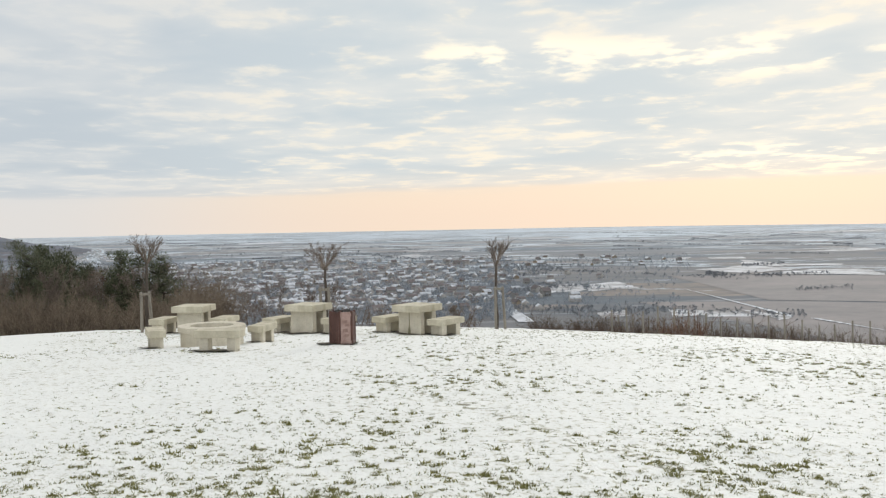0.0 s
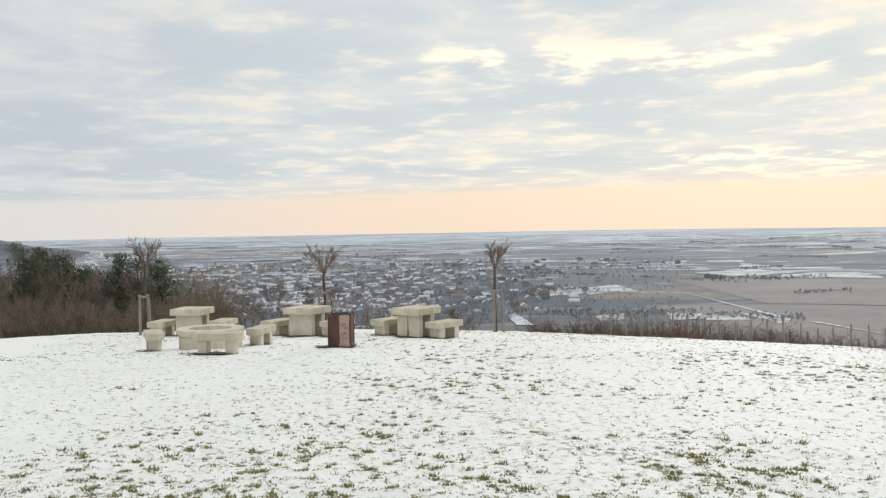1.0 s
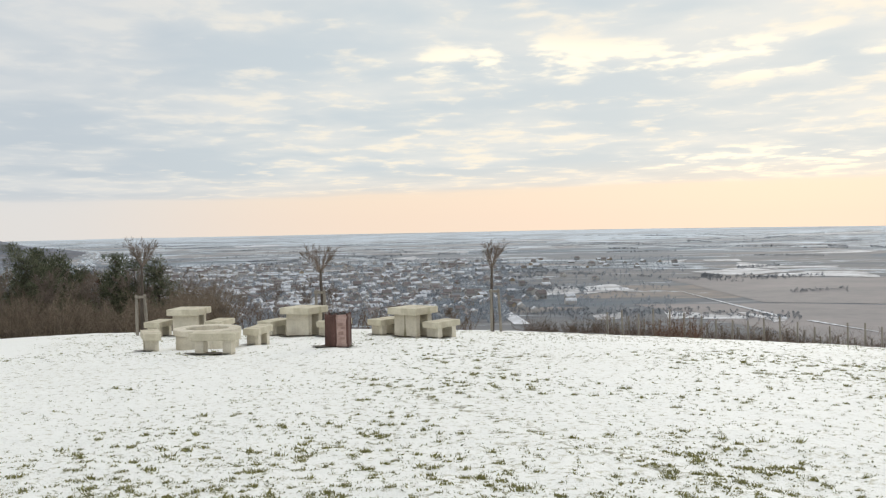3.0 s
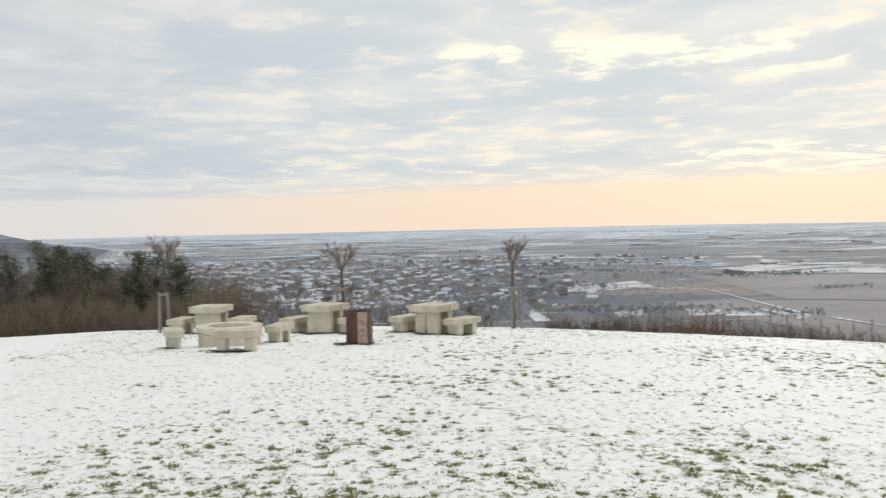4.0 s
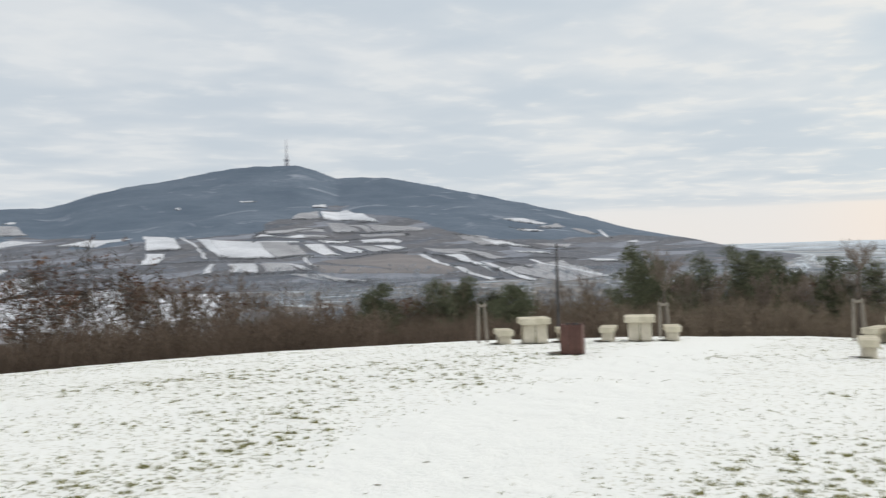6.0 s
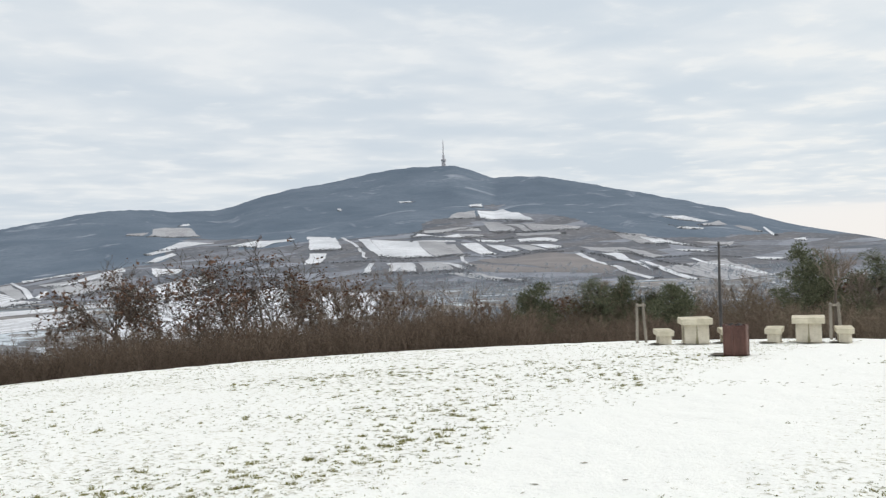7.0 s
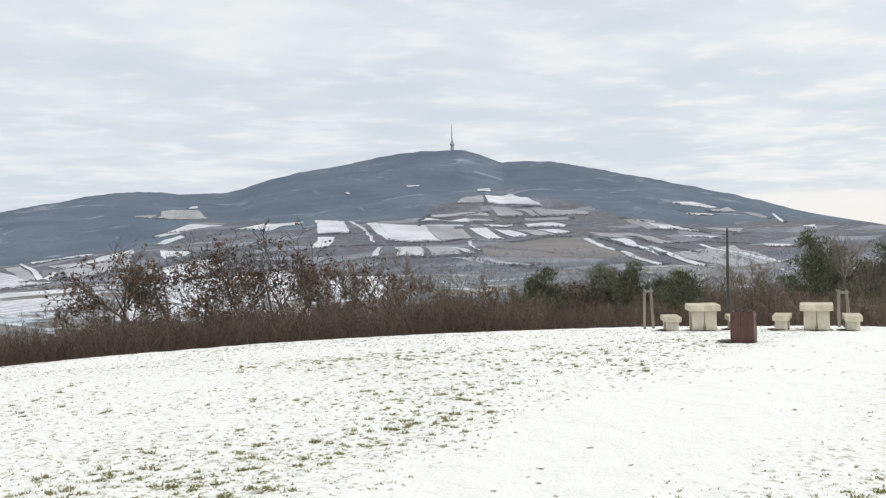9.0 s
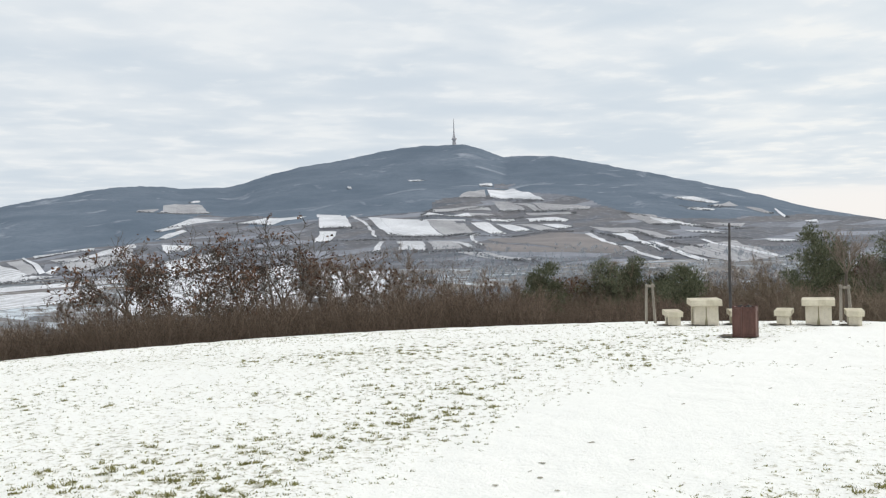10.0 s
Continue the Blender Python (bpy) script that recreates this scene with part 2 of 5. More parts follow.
def make_vineyard():
    """Distant vineyard: rows of brown canes with snow between."""
    m, t, b = material("far_vineyard", 0.95, 0.0, 0.1)
    v = place_of(t)
    rows = node(t, "ShaderNodeTexWave", {"Vector": v, "Scale": 0.022, "Distortion": 0.6, "Detail": 2.0, "Detail Scale": 0.5}).outputs["Fac"]
    n = noise_of(t, v, 0.015)
    f = calc(t, "ADD", calc(t, "MULTIPLY", rows, 0.7), calc(t, "MULTIPLY", n, 0.4))
    t.links.new(ramp(t, f, [(0.35, (0.26, 0.25, 0.255)), (0.6, (0.45, 0.465, 0.49))]), b.inputs["Base Color"])
    return m


def make_farmland():
    """Small strips on the mountain's foot: plough, fallow and hedges under patchy snow."""
    m, t, b = material("foothill_farmland", 0.95, 0.0, 0.1)
    v = place_of(t)
    turn = node(t, "ShaderNodeMapping", {"Vector": v, "Rotation": (0, 0, radians(32)), "Scale": (0.011, 0.0035, 0.0)}).outputs[0]
    cell = node(t, "ShaderNodeTexVoronoi", {"Vector": turn, "Scale": 1.3}).outputs
    pick = node(t, "ShaderNodeSeparateXYZ", {0: cell["Color"]}).outputs[0]
    # plough and fallow leaned towards blue-grey: distance haze put into the colour
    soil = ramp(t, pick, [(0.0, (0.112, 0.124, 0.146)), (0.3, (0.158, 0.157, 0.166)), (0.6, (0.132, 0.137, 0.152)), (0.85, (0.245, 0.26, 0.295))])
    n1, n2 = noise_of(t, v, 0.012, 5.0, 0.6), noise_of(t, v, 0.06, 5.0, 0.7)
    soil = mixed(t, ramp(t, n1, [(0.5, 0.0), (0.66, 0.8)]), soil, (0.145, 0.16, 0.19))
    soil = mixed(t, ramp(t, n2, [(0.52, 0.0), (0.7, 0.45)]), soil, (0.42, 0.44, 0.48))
    t.links.new(soil, b.inputs["Base Color"])
    bumped(t, b, n2, 0.5, 3.0)
    return m


def make_rows(name, cane, thin, full, share):
    """A snowy parcel seen from far: rows of canes or plough in a direction of its own, with thinner and fuller snow."""
    m, t, b = material(name, 0.95, 0.0, 0.1)
    v = place_of(t)
    rnd = node(t, "ShaderNodeObjectInfo").outputs["Random"]
    turned = node(t, "ShaderNodeVectorRotate", {"Vector": v, "Angle": calc(t, "ADD", calc(t, "MULTIPLY", rnd, 1.3), 0.2)}).outputs[0]
    rows = node(t, "ShaderNodeTexWave", {"Vector": turned, "Scale": 0.03, "Distortion": 0.7, "Detail": 3.0, "Detail Scale": 0.6}).outputs["Fac"]
    n1, n2 = noise_of(t, v, 0.012, 4.0), noise_of(t, v, 0.07, 5.0, 0.65)
    c = ramp(t, calc(t, "ADD", calc(t, "MULTIPLY", n1, 0.65), calc(t, "MULTIPLY", n2, 0.35)), [(0.38, thin), (0.6, full)])
    gaps = calc(t, "MULTIPLY", ramp(t, rows, [(0.45, 0.0), (0.75, 1.0)]), ramp(t, n2, [(0.25, 0.0), (0.55, min(share * 1.9, 1.0))]))
    c = mixed(t, calc(t, "MULTIPLY", gaps, calc(t, "ADD", 0.35, rnd), True), c, cane)
    t.links.new(c, b.inputs["Base Color"])
    return m


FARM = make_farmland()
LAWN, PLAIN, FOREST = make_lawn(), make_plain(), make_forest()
CONCRETE = make_concrete("pale_concrete", (0.58, 0.53, 0.425), (0.74, 0.685, 0.565), 0.35)
SLAB = make_concrete("lichened_slab", (0.50, 0.455, 0.345), (0.68, 0.63, 0.50), 0.5)
FIELD_VINES = make_vineyard()
SLOPE = mottled("scrub_slope", (0.075, 0.06, 0.045), (0.20, 0.165, 0.13), 0.25, source="Position", bump=0.8, distance=0.2)
# wet soil colour, dark enough to stand for contact shadow as well
SOIL_SHADOW = mottled("wet_soil_and_shadow", (0.045, 0.04, 0.028), (0.12, 0.10, 0.07), 8.0, source="Position")
STAIN = mottled("concrete_stain", (0.20, 0.18, 0.11), (0.34, 0.31, 0.2), 6.0)
THIN_SNOW = mottled("thin_snow", (0.74, 0.76, 0.77), (0.88, 0.88, 0.88), 5.0, bump=0.5, distance=0.02)
RUST = mottled("rusty_brown_paint", (0.07, 0.036, 0.029), (0.14, 0.070, 0.056), 4.0, rough=0.6, squash=(1, 1, 0.4))
LETTERING = mottled("faded_lettering", (0.24, 0.155, 0.13), (0.36, 0.245, 0.21), 14.0, rough=0.7)
WORN_RUST = mottled("worn_pinkish_panel", (0.31, 0.205, 0.175), (0.50, 0.36, 0.315), 6.0, rough=0.75)
RIM = mottled("dark_bin_mouth", (0.03, 0.027, 0.025), (0.08, 0.075, 0.07), 8.0)
STAKE = mottled("grey_weathered_wood", (0.17, 0.15, 0.12), (0.34, 0.31, 0.26), 3.0, squash=(6, 6, 0.6))
BARK = mottled("grey_brown_bark", (0.055, 0.045, 0.037), (0.14, 0.115, 0.093), 5.0, squash=(3, 3, 0.6))
TWIG = mottled("thin_brown_twigs", (0.135, 0.108, 0.086), (0.255, 0.205, 0.168), 2.0, source="Position")
BRUSH = island_mottle("leafless_brush", (0.078, 0.060, 0.046), (0.20, 0.150, 0.114))
# BRUSH with brighter colours, painted lighter to offset the shade in its belts
PALE_BRUSH = island_mottle("brightened_brush", (0.105, 0.084, 0.063), (0.26, 0.205, 0.152))
LEAF = island_mottle("dry_oak_leaves", (0.085, 0.052, 0.038), (0.21, 0.125, 0.086))
NEEDLE = island_mottle("pine_needles", (0.066, 0.076, 0.047), (0.19, 0.20, 0.125))
GRASS = island_mottle("winter_grass", (0.13, 0.13, 0.045), (0.36, 0.34, 0.15))
TRODDEN = mottled("trodden_turf", (0.13, 0.12, 0.07), (0.50, 0.48, 0.40), 9.0, source="Position")
FIELD_SNOW = make_rows("field_snow", (0.36, 0.36, 0.375), (0.54, 0.56, 0.59), (0.78, 0.80, 0.83), 0.42)
PATCHY_SNOW = mottled("patchy_snow", (0.20, 0.19, 0.185), (0.70, 0.72, 0.75), 0.04, source="Position", bump=0.0, squash=(0.5, 1.0, 1.0), fine=4.0)
FIELD_DUST = make_rows("dusted_field", (0.22, 0.215, 0.22), (0.33, 0.335, 0.35), (0.47, 0.48, 0.50), 0.6)
FIELD_BROWN = mottled("brown_meadow", (0.165, 0.157, 0.16), (0.235, 0.213, 0.208), 0.012, source="Position", bump=0.0)
ROOF_SNOW = mottled("snowy_roof", (0.42, 0.44, 0.48), (0.70, 0.72, 0.75), 0.15, source="Position", bump=0.0)
ROOF_TILE = mottled("old_roof_tiles", (0.17, 0.15, 0.15), (0.27, 0.235, 0.225), 0.5, source="Position", each=0.5, bump=0.0)
WALL_PALE = mottled("pale_plaster", (0.40, 0.385, 0.36), (0.52, 0.50, 0.47), 0.3, each=0.6, bump=0.0)
WALL_WARM = mottled("ochre_plaster", (0.36, 0.29, 0.21), (0.46, 0.38, 0.28), 0.3, each=0.5, bump=0.0)
PANE = mottled("dark_window", (0.03, 0.035, 0.04), (0.06, 0.065, 0.07), 1.0, rough=0.2, spec=0.5)
# far growth is paler and bluer than near bark: haze painted into its colour
HEDGE = island_mottle("hazed_dark_hedge", (0.135, 0.145, 0.158), (0.25, 0.258, 0.27))
SCRUB = island_mottle("hazed_far_scrub", (0.17, 0.185, 0.205), (0.30, 0.315, 0.335))
COPSE = island_mottle("hazed_far_trees", (0.23, 0.265, 0.305), (0.42, 0.445, 0.475))
VINE = island_mottle("vine_canes", (0.11, 0.085, 0.07), (0.25, 0.195, 0.155))
POLE = mottled("dark_metal_pole", (0.03, 0.028, 0.028), (0.075, 0.07, 0.07), 6.0, rough=0.5)
# ---------------------------------------------------------------- the land
PLAIN_LEVEL = -77.0
# the mountain's crest: bearing, degrees above the eye
CREST = [(5.95, -2.27), (13.95, -1.96), (18.25, -1.9), (20.25, -1.45), (22.24, -1.2), (24.71, -0.61), (27.97, 0.03), (29.36, 0.39), (30.86, 0.9), (33.74, 1.64), (36.83, 2.39), (39.02, 2.83), (40.92, 3.28), (42.21, 3.52), (44.11, 3.59), (45.01, 3.56), (46.3, 4.05), (47.3, 4.34), (47.9, 4.36), (49.6, 4.35), (51.2, 4.17), (52.81, 3.9), (54.41, 3.61), (56.62, 3.35), (58.53, 2.91), (59.83, 2.46), (60.74, 2.27), (62.04, 2.26), (63.24, 2.26), (64.14, 2.4), (65.34, 2.42), (66.84, 2.36), (68.24, 2.18), (69.65, 1.9), (71.05, 1.72), (72.45, 1.45), (80, 0.6), (95, -0.5), (110, -1.5)]
CREST_FAR = [(6, 2250), (18, 2450), (28, 3100), (40, 3900), (48, 4300), (60, 4100), (72, 3700), (110, 3400)]


# how fast the hilltop falls away, by bearing
BROW = [0.2242, -0.7260, 0.5964, 0.6093, -0.8728, 1.6691]


def hashed(i, j, k):
    h = (i * 374761393 + j * 668265263 + k * 2147483647) & 0xFFFFFFFF
    h = ((h ^ (h >> 13)) * 1274126177) & 0xFFFFFFFF
    return ((h ^ (h >> 16)) & 0xFFFF) / 65535.0


def rough_of(x, y, size, octaves=4, seed=0):
    """Value noise around 0 on arrays, the largest waves being size metres long."""
    x, y = np.asarray(x, float), np.asarray(y, float)
    total, amp = np.zeros(np.broadcast(x, y).shape), 1.0
    for o in range(octaves):
        u, v = x / size + 17.3 * o, y / size - 9.1 * o
        i, j = np.floor(u).astype(np.int64), np.floor(v).astype(np.int64)
        a, b = u - i, v - j
        a, b = a * a * (3 - 2 * a), b * b * (3 - 2 * b)
        n = [hashed(i + p, j + q, seed + o) for q in (0, 1) for p in (0, 1)]
        total += amp * ((n[0] * (1 - a) + n[1] * a) * (1 - b) + (n[2] * (1 - a) + n[3] * a) * b - 0.5)
        size, amp = size * 0.5, amp * 0.5
    return total


def land(x, y):
    """Height of the ground at places x, y (arrays)."""
    x, y = np.asarray(x, float), np.asarray(y, float)
    r = np.hypot(x, y) + 1e-6
    bearing = np.degrees(np.arctan2(-x, y))
    low = PLAIN_LEVEL + rough_of(x, y, 700, 3, 5) * 3.0
    far = np.interp(bearing, *zip(*CREST_FAR))
    top = EYE + far * np.tan(np.radians(np.interp(bearing, *zip(*CREST)))) - PLAIN_LEVEL
    fade = np.clip((bearing - 6) / 12, 0, 1) * np.clip((112 - bearing) / 14, 0, 1)
    top = np.maximum(top, 0) * fade * fade * (3 - 2 * fade)
    foot = 1350.0
    s = np.clip((r - foot) / (far - foot), 0, None)
    rise = np.where(s < 1, np.minimum(s, 1) ** 1.75, np.maximum(1 - 2.2 * (s - 1), 0) ** 1.5)
    spur = np.clip(s * (1 - s) * 4, 0, 1) * rough_of(x, y, 620, 4, 9) * 46
    low = low + top * rise + spur * np.clip(top / 200, 0, 1) + rough_of(x, y, 90, 2, 3) * 5 * np.clip(top * rise / 120, 0, 1)
    bend = np.polyval(BROW, np.clip(np.where(bearing > 170, bearing - 360, bearing), -26, 76) / 50)
    hill = -bend * 0.001 * r * r
    w = 14.0
    d = np.clip((hill - low) / w, -30, 30)
    z = low + w * np.logaddexp(0, d)
    near = np.clip((70 - r) / 40, 0, 1)
    return z + near * (rough_of(x, y, 3.0, 3, 1) * 0.05 + rough_of(x, y, 0.34, 2, 2) * 0.035)


def at(bearing, r):
    """A place on the ground by bearing (degrees, left positive) and distance."""
    x, y = -r * math.sin(radians(bearing)), r * math.cos(radians(bearing))
    return Vector((x, y, float(land(x, y))))


def mesh_from(name, verts, faces, mats, index=None, smooth=False):
    me = bpy.data.meshes.new(name)
    verts = np.asarray(verts, float)
    sizes = np.array([len(f) for f in faces]) if not isinstance(faces, np.ndarray) else np.full(len(faces), faces.shape[1])
    loops = faces.ravel() if isinstance(faces, np.ndarray) else np.array([i for f in faces for i in f])
    me.vertices.add(len(verts))
    me.vertices.foreach_set("co", verts.ravel())
    me.loops.add(len(loops))
    me.loops.foreach_set("vertex_index", loops.astype(np.int32))
    me.polygons.add(len(sizes))
    me.polygons.foreach_set("loop_start", np.concatenate(([0], np.cumsum(sizes)[:-1])).astype(np.int32))
    me.polygons.foreach_set("loop_total", sizes.astype(np.int32))
    for m in mats:
        me.materials.append(m)
    if index is not None:
        me.polygons.foreach_set("material_index", np.asarray(index, np.int32))
    if smooth:
        me.polygons.foreach_set("use_smooth", np.ones(len(sizes), bool))
    me.update(calc_edges=True)
    return me


def make_ground():
    """One sheet from under the camera to the horizon: rings round the hilltop, dense where the lawn is seen."""
    cols = np.radians(np.concatenate([np.arange(-34, 86, 0.2), np.arange(86, 326, 3.0)]))
    rings = np.concatenate([np.linspace(0.4, 5, 14)[:-1], np.geomspace(5, 40, 170)[:-1], np.geomspace(40, 260, 60)[:-1], np.geomspace(260, 1300, 50)[:-1], np.geomspace(1300, 4930, 280)])
    a, r = np.meshgrid(cols, rings)
    x, y = -r * np.sin(a), r * np.cos(a)
    z = land(x, y)
    n, k = len(cols), len(rings)
    verts = np.stack([x, y, z], -1).reshape(-1, 3)
    i, j = np.meshgrid(np.arange(k - 1), np.arange(n), indexing="ij")
    j2 = (j + 1) % n
    faces = np.stack([i * n + j, (i + 1) * n + j, (i + 1) * n + j2, i * n + j2], -1).reshape(-1, 4)
    rf, zf = r[:-1].ravel(), z[:-1].ravel()
    bearing = np.degrees(a[:-1].ravel())
    over = np.degrees(np.arctan2(zf - EYE, rf)) + rough_of(x[:-1].ravel(), y[:-1].ravel(), 420, 4, 4) * 0.9
    edge = np.interp(bearing, (17.9, 29.9, 36.9, 41.8, 45.8, 49.9, 55.9, 61.9, 65.9, 71.9, 79.9), (-1.25, -0.39, 0.43, 1.51, 1.78, 0.85, 0.71, 0.46, -0.78, -1.38, -1.37))
    foothill = (rf > 1420) & (zf - PLAIN_LEVEL > 5) & (bearing < 112)
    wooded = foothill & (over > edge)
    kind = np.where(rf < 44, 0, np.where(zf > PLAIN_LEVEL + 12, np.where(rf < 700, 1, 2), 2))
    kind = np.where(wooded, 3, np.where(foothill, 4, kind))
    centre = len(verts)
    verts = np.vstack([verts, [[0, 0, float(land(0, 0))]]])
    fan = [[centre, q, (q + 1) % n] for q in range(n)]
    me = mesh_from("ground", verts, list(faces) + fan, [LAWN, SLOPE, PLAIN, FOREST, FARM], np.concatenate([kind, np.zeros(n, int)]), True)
    return tagged(new("ground", me), "snow-dusted hilltop lawn falling to a wide winter plain and mountain", "ground", kind="structure")


ground = make_ground()

# ---------------------------------------------------------------- building helpers


def part(name, bm, mat, parent, label=""):
    me = bpy.data.meshes.new(name)
    bm.to_mesh(me)
    bm.free()
    for m in mat if isinstance(mat, (list, tuple)) else [mat]:
        me.materials.append(m)
    ob = new(name, me)
    ob.parent = parent
    if label:
        ob["label"] = label
    return ob


def part_mesh(name, me, parent, label=""):
    ob = new(name, me)
    ob.parent = parent
    if label:
        ob["label"] = label
    return ob


def block(bm, x0, x1, y0, y1, z0, z1, bevel=0.015, rough=0.0, rng=None):
    """A worn block with rounded edges."""
    m = Matrix.LocRotScale(((x0 + x1) / 2, (y0 + y1) / 2, (z0 + z1) / 2), None, (x1 - x0, y1 - y0, z1 - z0))
    made = bmesh.ops.create_cube(bm, size=1.0, matrix=m)["verts"]
    if rough and rng:
        for v in made:
            v.co += Vector((rng.uniform(-rough, rough), rng.uniform(-rough, rough), rng.uniform(-rough, rough) * 0.5))
    if bevel:
        edges = list({e for v in made for e in v.link_edges})
        bmesh.ops.bevel(bm, geom=edges, offset=bevel, segments=2, profile=0.6, affect="EDGES")
    return bm


def box_bm(*limits, bevel=0.015, rough=0.0, rng=None):
    return block(bmesh.new(), *limits, bevel=bevel, rough=rough, rng=rng)


def stand(ob, bearing, r, turn, sink=0.02, tilt=0.0):
    p = at(bearing, r)
    ob.matrix_basis = pose(p.x, p.y, p.z - sink, tilt, 0, turn)
    return ob


class Tubes:
    """Collects tapered tubes, leaves and blades into one mesh."""

    def __init__(self):
        self.v, self.f = [], []

    def tube(self, points, radii, sides=4):
        base = len(self.v)
        for i, (p, q) in enumerate(zip(points, radii)):
            d = (points[min(i + 1, len(points) - 1)] - points[max(i - 1, 0)])
            d = d.normalized() if d.length > 1e-6 else Vector((0, 0, 1))
            s = d.orthogonal().normalized()
            w = d.cross(s)
            for k in range(sides):
                a = math.tau * k / sides
                self.v.append(p + (s * math.cos(a) + w * math.sin(a)) * q)
        for i in range(len(points) - 1):
            for k in range(sides):
                k2 = (k + 1) % sides
                self.f.append((base + i * sides + k, base + i * sides + k2, base + (i + 1) * sides + k2, base + (i + 1) * sides + k))
        self.f.append(tuple(base + (len(points) - 1) * sides + k for k in range(sides)))

    def blade(self, p, tip, width):
        d = tip - p
        s = d.orthogonal().normalized() * width
        b = len(self.v)
        self.v += [p - s, p + s, tip]
        self.f.append((b, b + 1, b + 2))

    def leaf(self, p, d, s, size):
        b = len(self.v)
        self.v += [p, p + d * size * 0.5 + s * size * 0.35, p + d * size, p + d * size * 0.5 - s * size * 0.35]
        self.f.append((b, b + 1, b + 2, b + 3))

    def mesh(self, name, mats):
        return mesh_from(name, [tuple(v) for v in self.v], self.f, mats)


def any_way(rng, up=0.0):
    v = Vector((rng.gauss(0, 1), rng.gauss(0, 1), rng.gauss(0, 1) + up))
    return v.normalized()


def branch(out, rng, p, d, length, thick, depth, tips, lift=0.15, wild=0.22, kids=(3, 5), sides=4, shrink=(0.5, 0.75), angle=(0.45, 0.95), bare=0.3, least=0.006):
    """One limb with its side limbs; the ends of the last ones are collected in tips."""
    n = 4 if depth > 0 else 3
    pts, rad, q = [p.copy()], [thick], p.copy()
    for i in range(n):
        d = (d + any_way(rng) * wild + Vector((0, 0, lift * 0.4))).normalized()
        q = q + d * (length / n)
        pts.append(q.copy())
        rad.append(max(thick * (1 - 0.72 * (i + 1) / n), least * 0.7))
    out.tube(pts, rad, sides if depth > 1 else 3)
    if depth == 0:
        tips.append((q, d))
        return
    for c in range(rng.randint(*kids)):
        f = rng.uniform(bare, 1.0)
        i = min(int(f * n), n - 1)
        base = pts[i].lerp(pts[i + 1], f * n - i)
        side = any_way(rng)
        side = (side - d * side.dot(d)).normalized()
        ang = rng.uniform(*angle)
        nd = (d * math.cos(ang) + side * math.sin(ang) + Vector((0, 0, lift))).normalized()
        branch(out, rng, base, nd, length * rng.uniform(*shrink), max(thick * (1 - 0.6 * f) * 0.6, least), depth - 1, tips, lift, wild, kids, sides, shrink, angle, bare, least)
    tips.append((q, d))


# ---------------------------------------------------------------- picnic furniture


def concrete_table(rng):
    ob = new("picnic_table")
    part("tabletop", box_bm(-0.43, 0.43, -0.47, 0.47, 0.60, 0.765, bevel=0.010, rough=0.006, rng=rng), SLAB, ob)
    for y in (-0.24, 0.24):
        part("leg", box_bm(-0.335, 0.335, y - 0.085, y + 0.085, -0.08, 0.60, bevel=0.01, rough=0.005, rng=rng), CONCRETE, ob)
    return tagged(ob, "weathered pale concrete picnic table standing in thin snow", "table", "concrete picnic tables")


def water_stain(parent):
    """A damp run down the middle of a table's leg."""
    bm = bmesh.new()
    vs = [bm.verts.new(c) for c in ((-0.012, -0.3285, 0.58), (-0.018, -0.3285, 0.3), (-0.05, -0.3285, 0.03), (0.045, -0.3285, 0.03), (0.016, -0.3285, 0.32), (0.012, -0.3285, 0.58))]
    bm.faces.new(vs)
    part("water_stain", bm, STAIN, parent, "dark damp run on the leg")


def bare_patch(x, y, rx, ry, turn, seed):
    """Wet soil where the snow has gone round a heavy base, doubling as its painted contact shadow."""
    rng = random.Random(seed)
    bm = bmesh.new()
    rings = []
    for f in (0.0, 0.6, 1.0):
        ring = []
        for k in range(18):
            a = math.tau * k / 18
            q = Matrix.Rotation(radians(turn), 2) @ Vector((rx * f * math.cos(a) * rng.uniform(0.85, 1.15), ry * f * math.sin(a) * rng.uniform(0.85, 1.15)))
            px, py = x + q.x, y + q.y
            ring.append(bm.verts.new((px, py, float(land(px, py)) + 0.026)))
        rings.append(ring)
    for u, w in zip(rings, rings[1:]):
        for k in range(18):
            bm.faces.new((u[k], w[k], w[(k + 1) % 18], u[(k + 1) % 18]))
    me = bpy.data.meshes.new("bare_patch")
    bm.to_mesh(me)
    bm.free()
    me.materials.append(SOIL_SHADOW)
    return tagged(new("bare_patch", me), "dark wet soil with painted contact shadow round a concrete base", "soil", kind="structure")


def concrete_bench(rng, length=0.95):
    ob = new("bench")
    h = length / 2
    part("seat", box_bm(-0.225, 0.225, -h, h, 0.295, 0.44, bevel=0.009, rough=0.006, rng=rng), SLAB, ob)
    for y in (-h + 0.19, h - 0.19):
        part("leg", box_bm(-0.165, 0.165, y - 0.09, y + 0.09, -0.08, 0.295, bevel=0.008, rough=0.004, rng=rng), CONCRETE, ob)
    return tagged(ob, "weathered pale concrete bench block in thin snow", "bench", "concrete benches")


RNG = random.Random(7)
table0, bench0 = concrete_table(RNG), concrete_bench(RNG)
TABLES = [(1.51, 24.75, -36, 1.0), (7.71, 24.91, -26, 0.96), (14.06, 27.93, -9, 1.02), (34.05, 28.3, 42, 0.97), (28.1, 28.0, 28, 0.95)]
